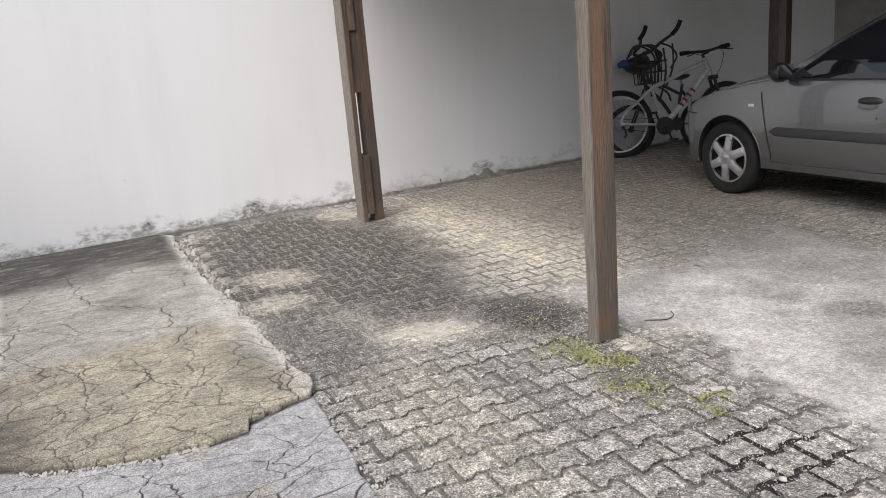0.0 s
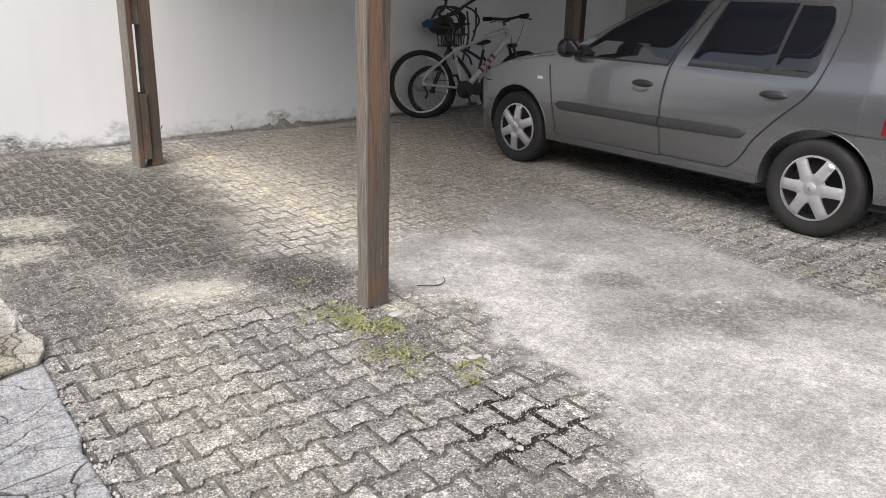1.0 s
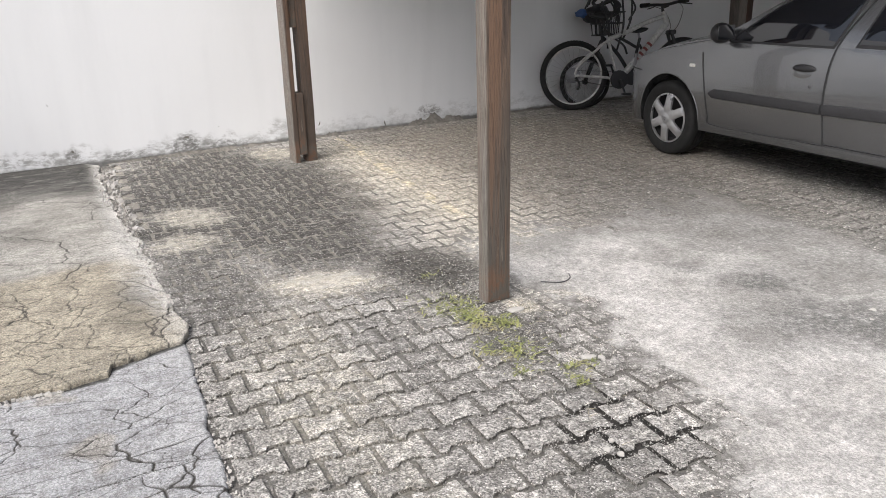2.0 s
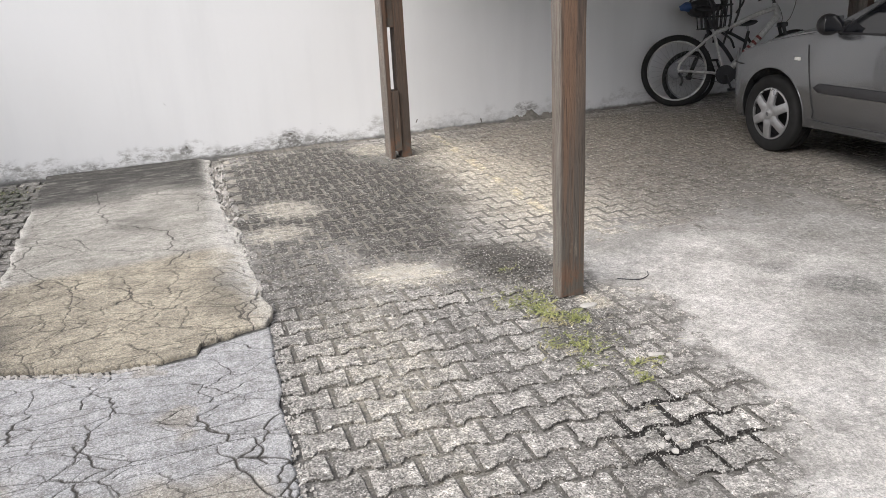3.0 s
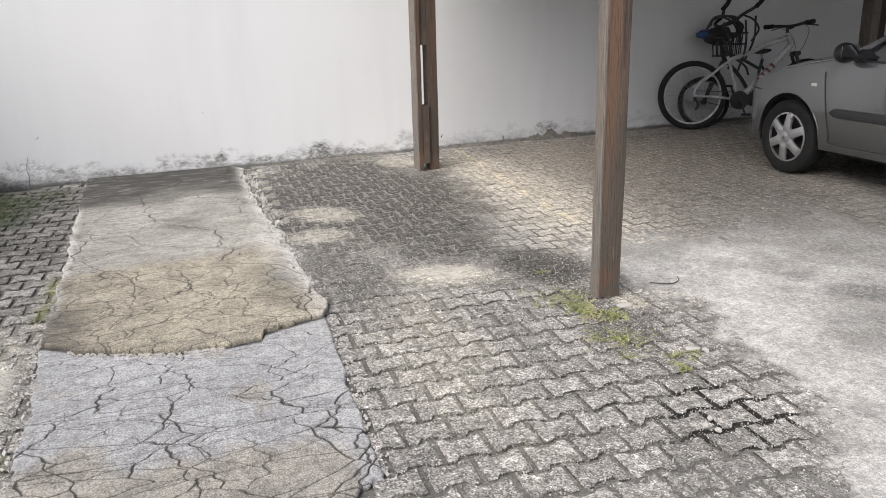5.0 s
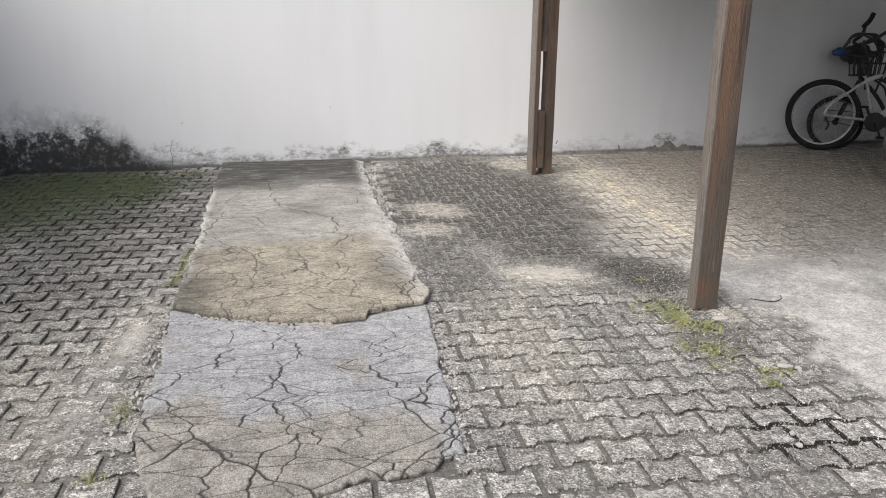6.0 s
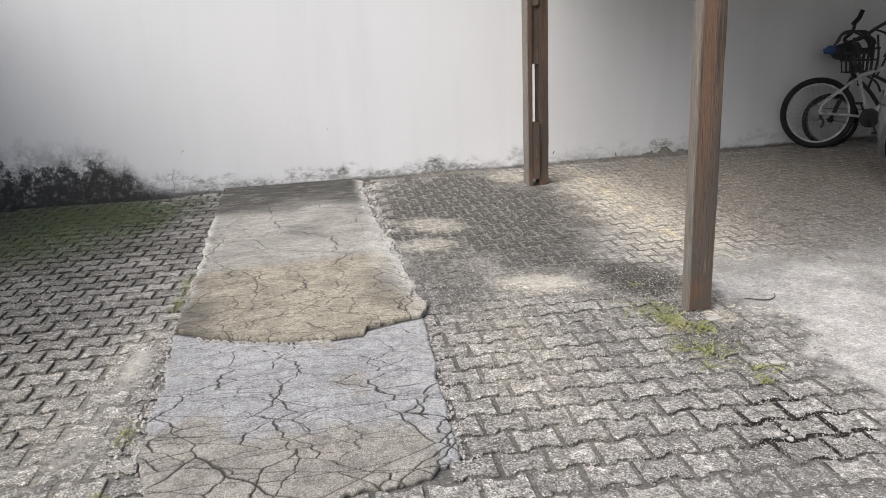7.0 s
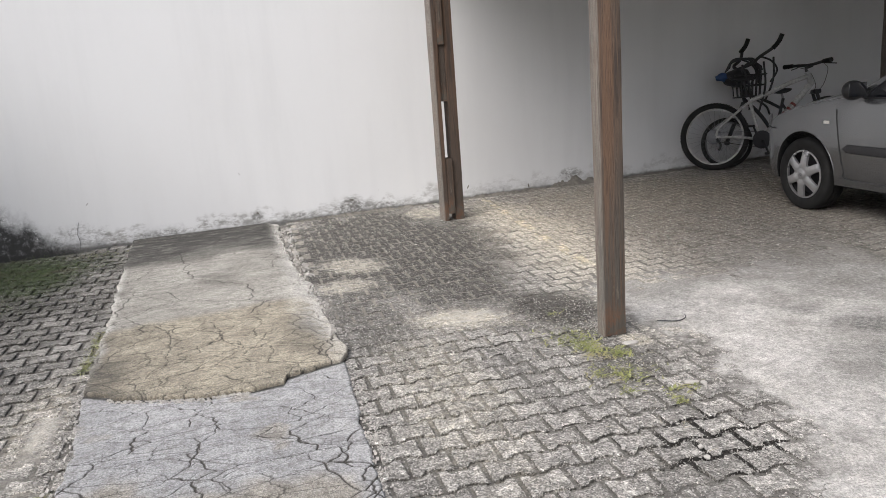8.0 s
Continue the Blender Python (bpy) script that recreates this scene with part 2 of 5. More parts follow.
    hgt = n.math("ADD", n.math("MULTIPLY", grit, 0.7), n.math("MULTIPLY", sep.outputs[0], 0.5))
    return n.done(base, n.bump(hgt, 0.9 if piece != "dust" else 0.7, 0.004, n.bump(n.noise(24.0, 6, 0.7), 0.5 if piece != "dust" else 1.0, 0.006 if piece != "dust" else 0.012)))


def slab_material(name, low, high, zone, pits):
    """Cast concrete, cracked; attributes say where dirt, wear, soot, painted lip shadow and a change of tone (zone)
    lie.
    """
    n = Nodes(name, 0.9)
    wob, fine, grit = n.noise(2.6, 5, 0.6), n.noise(26.0, 6, 0.75), n.noise(150.0, 3, 0.7)
    drawn = n.noise(5.0, 8, 0.75, n.scaled(n.pos, (3.2, 0.9, 1.0)))
    base = n.mix(n.ramp(wob, 0.35, 0.65), low, high)
    base = n.mix(n.ramp(drawn, 0.42, 0.66, 0.0, 0.55), base, tuple(x * 0.62 for x in low))
    tone = n.mix(n.ramp(n.noise(7.0, 7, 0.7), 0.36, 0.62), tuple(x * 0.72 for x in zone), tuple(x * 1.12 for x in zone))
    base = n.mix(n.math("MULTIPLY", n.attr("zone"), n.ramp(fine, 0.25, 0.5, 0.75, 1.0)), base, tone)
    base = n.mix(n.ramp(fine, 0.46, 0.64, 0.0, pits), base, (0.12, 0.113, 0.098))
    base = n.mix(n.ramp(n.noise(70.0, 5, 0.75), 0.54, 0.64, 0.0, pits), base, (0.085, 0.08, 0.07))
    base = n.mix(n.ramp(grit, 0.54, 0.7, 0.0, 0.4), base, tuple(min(0.6, x * 1.5) for x in high))
    base = n.mix(n.math("MULTIPLY", n.attr("worn"), n.ramp(n.noise(9.0, 8, 0.75), 0.34, 0.54, 0.2, 0.92)), base, (0.58, 0.565, 0.53))
    base = n.mix(n.math("MULTIPLY", n.attr("soot_shade"), n.ramp(n.noise(7.0, 9, 0.8, n.scaled(n.pos, (1.9, 0.8, 1.0))), 0.28, 0.54, 0.40, 0.97)), base, (0.034, 0.033, 0.030))
    base = n.mix(n.attr("dirt"), base, (0.045, 0.041, 0.036))
    cell = n.t.nodes.new("ShaderNodeSeparateColor")
    n.link(n.voronoi(210.0, out="Color"), cell.inputs[0])
    g = n.t.nodes.new("ShaderNodeCombineColor")
    speck = n.ramp(cell.outputs[0], 0.0, 1.0, 1 - 0.62 * pits, 1 + 0.66 * pits)
    for i in range(3):
        n.link(speck, g.inputs[i])
    base = n.mix(1.0, base, g.outputs[0], "MULTIPLY")
    return n.done(base, n.bump(n.math("ADD", grit, fine), 0.9, 0.006))


def wood_material(name, light, dark, foot_tone):
    """Old sawn timber: long grain, drying cracks, red heartwood, a greyed lower half and a silvered edge."""
    n = Nodes(name, 0.75)
    v = n.scaled(n.local(), (22.0, 22.0, 1.1))
    grain = n.noise(3.0, 7, 0.65, n.shifted(v, n.noise(1.2, 3, 0.5, v, "Color"), 1.2))
    lines = n.noise(14.0, 4, 0.7, n.scaled(n.local(), (30.0, 30.0, 0.5)))
    bands = n.noise(1.0, 4, 0.6, n.scaled(n.local(), (26.0, 26.0, 0.55)))
    wide = n.noise(1.6, 4, 0.6, n.scaled(n.local(), (4.0, 4.0, 1.0)))
    s = n.t.nodes.new("ShaderNodeSeparateXYZ")
    n.link(n.local(), s.inputs[0])
    c = n.mix(n.ramp(grain, 0.36, 0.62), dark, light)
    c = n.mix(n.ramp(bands, 0.44, 0.60, 0.0, 0.8), c, tuple(x * k for x, k in zip(light, (1.25, 1.05, 0.88))))
    grey = n.math("MULTIPLY", n.ramp(n.math("MULTIPLY_ADD", wide, 0.9, s.outputs["Z"]), 1.35, 0.85), n.ramp(bands, 0.62, 0.45, 0.35, 1.0))
    c = n.mix(n.math("MULTIPLY", grey, 0.8), c, foot_tone)
    c = n.mix(n.ramp(lines, 0.52, 0.64, 0.0, 0.65), c, (0.022, 0.016, 0.013))
    c = n.mix(n.ramp(n.noise(2.3, 5, 0.7, n.scaled(n.local(), (9.0, 9.0, 1.5))), 0.62, 0.70, 0.0, 0.35), c, (0.30, 0.26, 0.21))
    rot = n.math("MULTIPLY", n.ramp(n.math("MULTIPLY_ADD", wide, 0.35, s.outputs["Z"]), 0.36, 0.26), 0.75)
    c = n.mix(rot, c, n.mix(n.ramp(n.noise(16.0, 6, 0.75, n.local()), 0.42, 0.58), (0.16, 0.085, 0.05), (0.10, 0.088, 0.072)))
    # the side towards the open yard has silvered
    silver = n.math("MULTIPLY", n.ramp(s.outputs["Y"], 0.014, 0.004), n.ramp(lines, 0.35, 0.6, 1.0, 0.3))
    c = n.mix(n.math("MULTIPLY", silver, 0.9), c, (0.30, 0.28, 0.25))
    return n.done(c, n.bump(n.math("ADD", grain, n.math("MULTIPLY", lines, 1.6)), 1.0, 0.005), n.ramp(grain, 0.3, 0.7, 0.6, 0.85))


def wall_material():
    """White limewashed render with faint runs, and black mould and flaking along its foot."""
    n = Nodes("white_render", 0.85)
    s = n.t.nodes.new("ShaderNodeSeparateXYZ")
    n.link(n.pos, s.inputs[0])
    y, z = s.outputs["Y"], s.outputs["Z"]
    runs = n.noise(1.0, 5, 0.6, n.scaled(n.pos, (3.0, 3.0, 0.35)))
    cloud = n.noise(0.9, 4, 0.55)
    c = n.mix(n.ramp(runs, 0.4, 0.75, 0.0, 0.5), (0.765, 0.775, 0.785), (0.68, 0.69, 0.70))
    c = n.mix(n.ramp(cloud, 0.4, 0.7, 0.0, 0.4), c, (0.72, 0.725, 0.73))
    mott = n.noise(11.0, 6, 0.72)
    flake = n.noise(26.0, 5, 0.7)
    reach = n.noise(1.7, 4, 0.65, n.scaled(n.pos, (1.0, 1.0, 0.3)))
    # grey rising damp, 10 to 20 cm high, uneven along the wall
    h = n.math("MULTIPLY_ADD", n.ramp(reach, 0.3, 0.7), 0.2, 0.045)
    damp = n.math("MULTIPLY", n.ramp(n.math("SUBTRACT", z, h), 0.03, -0.05), n.ramp(n.noise(10.0, 9, 0.82, n.scaled(n.pos, (1.0, 0.6, 1.3))), 0.44, 0.60))
    c = n.mix(n.math("MULTIPLY", damp, n.ramp(y, 4.4, 3.3, 0.3, 0.8)), c, (0.24, 0.235, 0.22))
    foot = n.ramp(n.math("MULTIPLY_ADD", mott, 0.06, z), 0.075, 0.04)
    c = n.mix(n.math("MULTIPLY", foot, 0.85), c, (0.07, 0.065, 0.055))
    # heavy black mould above the mossy corner
    bh = n.math("MULTIPLY_ADD", n.noise(4.2, 8, 0.66), 0.50, n.math("MULTIPLY_ADD", n.ramp(y, 0.85, -0.1), 0.47, -0.28))
    wash = n.math("MULTIPLY", n.ramp(n.math("SUBTRACT", z, bh), 0.16, -0.06), n.ramp(n.noise(7.0, 10, 0.78), 0.38, 0.58))
    c = n.mix(n.math("MULTIPLY", wash, 0.62), c, (0.22, 0.225, 0.23))
    black = n.math("MULTIPLY", n.ramp(n.math("SUBTRACT", z, bh), 0.03, -0.10), n.ramp(n.math("MULTIPLY_ADD", n.ramp(z, 0.4, 0.05), 0.22, n.noise(8.0, 10, 0.8)), 0.47, 0.58))
    c = n.mix(n.math("MULTIPLY", n.math("MULTIPLY", black, n.ramp(n.noise(17.0, 8, 0.8), 0.34, 0.50, 0.6, 1.0)), 0.98), c, (0.035, 0.035, 0.035))
    # smaller mouldy bursts above the foot
    ragged, spotty = n.noise(14.0, 9, 0.8), n.noise(24.0, 10, 0.85, n.scaled(n.pos, (1.0, 0.7, 1.2)))
    for cy, cz, ry, rz, much in ((3.05, 0.07, 0.17, 0.12, 0.9), (2.17, 0.10, 0.07, 0.05, 0.7), (2.55, 0.05, 0.2, 0.05, 0.7), (3.4, 0.04, 0.25, 0.05, 0.7), (1.35, 0.05, 0.3, 0.05, 0.6), (5.45, 0.12, 0.16, 0.07, 0.7), (0.62, 0.10, 0.3, 0.14, 0.5)):
        m = n.t.nodes.new("ShaderNodeMapping")
        m.vector_type = "TEXTURE"
        m.inputs["Location"].default_value = (0, cy, cz)
        m.inputs["Scale"].default_value = (1e4, ry, rz)
        n.link(n.pos, m.inputs["Vector"])
        d = n.t.nodes.new("ShaderNodeVectorMath")
        d.operation = "LENGTH"
        n.link(m.outputs[0], d.inputs[0])
        k = n.math("MULTIPLY", n.ramp(n.math("MULTIPLY_ADD", ragged, 1.6, n.math("SUBTRACT", d.outputs["Value"], 0.8)), 1.1, 0.5), n.ramp(spotty, 0.45, 0.55))
        c = n.mix(n.math("MULTIPLY", k, much), c, (0.13, 0.127, 0.118))
    return n.done(c, n.bump(n.math("ADD", flake, n.math("MULTIPLY", cloud, 2.0)), 0.25, 0.004), n.ramp(mott, 0.3, 0.7, 0.75, 0.95))


M_WALL = wall_material()
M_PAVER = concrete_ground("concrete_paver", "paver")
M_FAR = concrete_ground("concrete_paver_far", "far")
M_DUST = concrete_ground("cement_dust", "dust")
M_SOIL = concrete_ground("joint_soil", "soil")
M_SLAB = slab_material("old_concrete_slab", (0.29, 0.278, 0.25), (0.41, 0.395, 0.36), (0.36, 0.322, 0.25), 0.52)
M_THIN = slab_material("grey_cement_slab", (0.33, 0.334, 0.343), (0.42, 0.424, 0.43), (0.31, 0.29, 0.255), 0.44)
M_WOOD = wood_material("weathered_wood", (0.142, 0.098, 0.071), (0.060, 0.042, 0.032), (0.092, 0.085, 0.074))
M_WOOD_DARK = wood_material("dark_weathered_wood", (0.105, 0.07, 0.05), (0.042, 0.03, 0.024), (0.075, 0.058, 0.046))
M_WOOD_BLACK = wood_material("dark_stained_wood", (0.06, 0.03, 0.02), (0.035, 0.018, 0.013), (0.04, 0.026, 0.02))
M_GREY = plain("grey_render", (0.42, 0.42, 0.41), 0.9, 0.0, 0.12, 6.0)
M_CEIL = plain("carport_boards", (0.075, 0.055, 0.04), 0.8)
M_PAINT = plain("silver_grey_paint", (0.195, 0.20, 0.21), 0.26, 0.78, 0.02, 3.0, 0.8)
M_TRIM = plain("dark_grey_plastic", (0.032, 0.032, 0.035), 0.5)
M_BLACK = plain("black_plastic", (0.02, 0.02, 0.022), 0.5)
M_RUBBER = plain("black_rubber", (0.010, 0.010, 0.010), 0.8)
M_COVER = plain("silver_wheel_cover", (0.46, 0.46, 0.47), 0.32, 0.6, 0.06)
M_WHITE = plain("white_frame_paint", (0.46, 0.46, 0.45), 0.35, 0.0, 0.3, 40.0)
M_RED = plain("red_lettering", (0.17, 0.03, 0.028), 0.4)
M_REDLAMP = plain("red_lamp_plastic", (0.16, 0.008, 0.008), 0.2)
M_STEEL = plain("dull_steel", (0.28, 0.28, 0.29), 0.4, 0.9)
M_BLUE = plain("blue_plastic", (0.02, 0.06, 0.17), 0.5)
M_PEBBLE = plain("pale_stone", (0.40, 0.385, 0.36), 0.85)
M_LENS = plain("white_lamp_plastic", (0.75, 0.74, 0.70), 0.2)
M_PLASTER = plain("broken_plaster", (0.15, 0.14, 0.125), 0.95, 0.0, 0.4, 40.0)


def glass(name, colour, rough=0.03):
    n = Nodes(name, rough)
    n.b.inputs["Specular IOR Level"].default_value = 0.7
    n.b.inputs["Coat Weight"].default_value = 0.3
    return n.done(colour)


M_GLASS = glass("dark_tinted_glass", (0.008, 0.009, 0.012))


# ---- building helpers ----
def part(name, bm, material, parent=None, label="", smooth=True):
    """Link a bmesh as one mesh object, under a parent where one is given."""
    me = bpy.data.meshes.new(name)
    bm.to_mesh(me)
    bm.free()
    if smooth:
        for p in me.polygons:
            p.use_smooth = True
        me.set_sharp_from_angle(angle=radians(40))
    me.materials.append(material)
    ob = new(name, me)
    if parent is not None:
        ob.parent = parent
    if label:
        tagged(ob, label)
    return ob


def empty(name, m, label, category, group=""):
    ob = new(name)
    ob.empty_display_size = 0.1
    ob.matrix_world = m
    return tagged(ob, label, category, group)


def box(bm, x0, x1, y0, y1, z0, z1, bevel=0.0, seg=1):
    r = bmesh.ops.create_cube(bm, size=1.0)["verts"]
    for v in r:
        v.co = Vector((x0 + (v.co.x + 0.5) * (x1 - x0), y0 + (v.co.y + 0.5) * (y1 - y0), z0 + (v.co.z + 0.5) * (z1 - z0)))
    if bevel:
        es = list({e for v in r for e in v.link_edges})
        bmesh.ops.bevel(bm, geom=es, offset=bevel, segments=seg, profile=0.5, affect="EDGES")
    return bm


def slab_box(*a, **k):
    return box(bmesh.new(), *a, **k)


def tube(bm, points, radius, sides=10, closed=False, cap=True):
    """A round tube along points; radius is a number or one for each point."""
    pts = [Vector(p) for p in points]
    n = len(pts)
    rad = radius if isinstance(radius, (list, tuple)) else [radius] * n
    rings, side = [], None
    for i, p in enumerate(pts):
        a = pts[(i - 1) % n] if (closed or i) else p
        b = pts[(i + 1) % n] if (closed or i < n - 1) else p
        d = (b - a).normalized()
        if side is None:
            side = d.orthogonal().normalized()
        side = (side - d * side.dot(d)).normalized()
        up = d.cross(side)
        rings.append([bm.verts.new(p + rad[i] * (math.cos(t) * side + math.sin(t) * up)) for t in (2 * math.pi * k / sides for k in range(sides))])
    for i in range(n if closed else n - 1):
        a, b = rings[i], rings[(i + 1) % n]
        for k in range(sides):
            bm.faces.new((a[k], a[(k + 1) % sides], b[(k + 1) % sides], b[k]))
    if cap and not closed:
        bm.faces.new(rings[0][::-1])
        bm.faces.new(rings[-1])
    return bm


def lathe(bm, profile, sides=48, closed=True, axis="Y"):
    """Turn a profile of (radius, along) about an axis."""
    rings = []
    for k in range(sides):
        t = 2 * math.pi * k / sides
        c, s = math.cos(t), math.sin(t)
        rings.append([bm.verts.new((r * c, a, r * s) if axis == "Y" else (r * c, r * s, a)) for r, a in profile])
    m = len(profile)
    for k in range(sides):
        a, b = rings[k], rings[(k + 1) % sides]
        for i in range(m if closed else m - 1):
            j = (i + 1) % m
            bm.faces.new((a[i], a[j], b[j], b[i]))
    return bm


def bend(points, steps=6):
    """A smooth curve through points (Catmull-Rom)."""
    p = [Vector(q) for q in points]
    p = [2 * p[0] - p[1]] + p + [2 * p[-1] - p[-2]]
    out = []
    for i in range(1, len(p) - 2):
        a, b, c, d = p[i - 1:i + 3]
        for k in range(steps):
            t = k / steps
            out.append(0.5 * (2 * b + (c - a) * t + (2 * a - 5 * b + 4 * c - d) * t * t + (3 * b - a - 3 * c + d) * t ** 3))
    out.append(p[-2])
    return out


def interp(table):
    xs, ys = [q[0] for q in table], [q[1] for q in table]
    return lambda x: float(np.interp(x, xs, ys))


# The paving, the slabs, the posts and the car stand 5.4 degrees off the wall:
# u runs towards the wall, v along it.
TH = radians(5.4)
PAVE = Matrix(((-math.cos(TH), math.sin(TH), 0, 0), (math.sin(TH), math.cos(TH), 0, 0), (0, 0, 1, 0), (0, 0, 0, 1)))


def uv(u, v, z=0.0):
    return PAVE @ Vector((u, v, z))


PAVE_TURN = Matrix.Rotation(radians(90 - 5.4), 4, "Z")  # local x along v, local y along u
WALL_X = -5.683

# ---- the place itself ----
bm = bmesh.new()
bmesh.ops.create_grid(bm, x_segments=8, y_segments=8, size=60)
ground = tagged(part("ground", bm, M_SOIL, None, "", False), "dark sandy soil under and round the paving", "ground", "", "structure")
ground.location.z = -0.016

tagged(part("wall_west", slab_box(WALL_X - 0.2, WALL_X, -2.9, 12.5, -0.02, 3.1), M_WALL), "long white rendered wall with black mould along its foot", "wall", "", "structure")
# unseen walls added to close the yard; the south ones shade the left corner
tagged(part("wall_south", slab_box(-3.2, 9.0, -2.9, -2.7, -0.02, 3.2), M_GREY), "plain grey rendered boundary wall, added out of view to shade the left side", "wall", "", "structure")
tagged(part("wall_south_shade", slab_box(WALL_X, -3.2, -1.6, -1.4, -0.02, 2.7), M_GREY), "plain grey rendered wall, added out of view to shade the mossy corner", "wall", "", "structure")
tagged(part("wall_north", slab_box(WALL_X, 9.0, 11.3, 11.5, -0.02, 3.1), M_GREY), "plain grey rendered wall behind the carport", "wall", "", "structure")
tagged(part("wall_east", slab_box(9.0, 9.2, -2.9, 12.5, -0.02, 2.0), M_GREY), "plain grey rendered wall across the yard", "wall", "", "structure")

# carport roof, out of sight above, which shades the car and the bicycles
bm = bmesh.new()
outline = [uv(1.62, 3.22), uv(1.62, 11.1), Vector((WALL_X + 0.004, 11.28, 0)), Vector((WALL_X + 0.004, uv(5.5, 3.22).y, 0))]
lower, upper = ([bm.verts.new((p.x, p.y, z)) for p in outline] for z in (2.70, 2.84))
bm.faces.new(lower)
bm.faces.new(upper[::-1])
for i in range(4):
    j = (i + 1) % 4
    bm.faces.new((lower[i], lower[j], upper[j], upper[i]))
for k in range(8):
    rafter = bmesh.new()
    box(rafter, 1.62, 5.0, 3.12 + k * 1.05, 3.19 + k * 1.05, 2.595, 2.699)
    rafter.transform(PAVE)
    rafter.to_mesh(tmp := bpy.data.meshes.new("rafter"))
    bm.from_mesh(tmp)
    bpy.data.meshes.remove(tmp)
    rafter.free()
bmesh.ops.recalc_face_normals(bm, faces=bm.faces)
tagged(part("ceiling", bm, M_CEIL, None, "", False), "brown boarded underside of the carport roof", "ceiling", "", "structure")


def upright(bm, u0, u1, v0, v1, z1, seed, sway=0.004, bevel=0.006):
    """A rough-sawn post with slightly uneven faces, in local metres from its near corner."""
    r = bmesh.ops.create_cube(bm, size=1.0)["verts"]
    for v in r:
        v.co = Vector((u0 + (v.co.x + 0.5) * (u1 - u0), v0 + (v.co.y + 0.5) * (v1 - v0), (v.co.z + 0.5) * z1))
    long = [e for e in {e for v in r for e in v.link_edges} if abs(e.verts[0].co.z - e.verts[1].co.z) > 0.5]
    bmesh.ops.bevel(bm, geom=long, offset=bevel, segments=2, profile=0.6, affect="EDGES")
    long = [e for e in bm.edges if abs(e.verts[0].co.z - e.verts[1].co.z) > 0.5]
    bmesh.ops.subdivide_edges(bm, edges=long, cuts=40)
    for v in bm.verts:
        q = Vector((seed * 7.3 + v.co.x * 9, v.co.y * 9, v.co.z * 3.0))
        v.co.x += sway * noise.noise(q) + sway * 0.4 * noise.noise(q * 5)
        v.co.y += sway * noise.noise(q + Vector((9, 1, 4))) + sway * 0.4 * noise.noise(q * 5 + Vector((3, 3, 3)))
    return bm


# the nearer carport post
post = empty("carport_post", PAVE @ Matrix.Translation((1.84, 3.10, 0)), "weathered brown sawn timber post with a grey worn foot", "post", "carport posts")
bm = upright(bmesh.new(), 0, 0.07, 0, 0.119, 2.59, 1)
part("timber", bm, M_WOOD, post)

# the post by the wall: a narrow board, a wide board and blocks between them that leave a slot open
post = empty("carport_post", PAVE @ Matrix.Translation((5.06, 3.19, 0)), "dark weathered built-up timber post with an open slot", "post", "carport posts")
bm = upright(bmesh.new(), 0, 0.16, 0, 0.045, 2.59, 2, 0.003)
part("side_board", bm, M_WOOD_DARK, post, "greyed narrow board with nail holes")
bm = upright(bmesh.new(), 0.02, 0.15, 0.105, 0.190, 2.59, 3, 0.003)
part("side_board", bm, M_WOOD_DARK, post, "dark brown wide board")
for z0, z1, front in ((0.06, 0.54, 0.0), (1.03, 1.50, 0.022), (1.50, 2.59, 0.0)):
    bm = upright(bmesh.new(), front, 0.14, 0.047, 0.103, z1 - z0, 4 + z0, 0.002, 0.004)
    ob = part("spacer_block", bm, M_WOOD_DARK, post)
    ob.location.z = z0

# the post beyond the car
post = empty("carport_post", PAVE @ Matrix.Translation((5.62, 8.45, 0)), "dark stained square timber post behind the car bonnet", "post", "carport posts")
part("timber", upright(bmesh.new(), -0.07, 0.07, -0.10, 0.10, 2.59, 6), M_WOOD_BLACK, post)


# ---- cast concrete slabs, cracked ----
def ease(x, lo, hi):
    t = max(0.0, min(1.0, (x - lo) / (hi - lo)))
    return t * t * (3 - 2 * t)


def wild(u, v, scale, seed):
    q = Vector((u * scale, v * scale, seed))
    return noise.noise(q) + 0.5 * noise.noise(q * 2.3) + 0.25 * noise.noise(q * 5.1)


def crack_field(x, y, size, stretch, seed, warp=0.3):
    """Width-like measure of the nearest crack: 0 on it, growing away from it."""
    p = Vector((x / size, y / (size * stretch), seed))
    w = noise.noise_vector(p * 0.9) * warp + noise.noise_vector(p * 5.0) * (warp * 0.16)
    p = p + Vector((w.x, w.y, 0))
    p.z = seed
    near = noise.voronoi(p)[1]
    between = near[1] - near[0]
    return abs((p - (near[0] + near[1]) / 2).dot(between)) / max(between.xy.length, 1e-3) * size


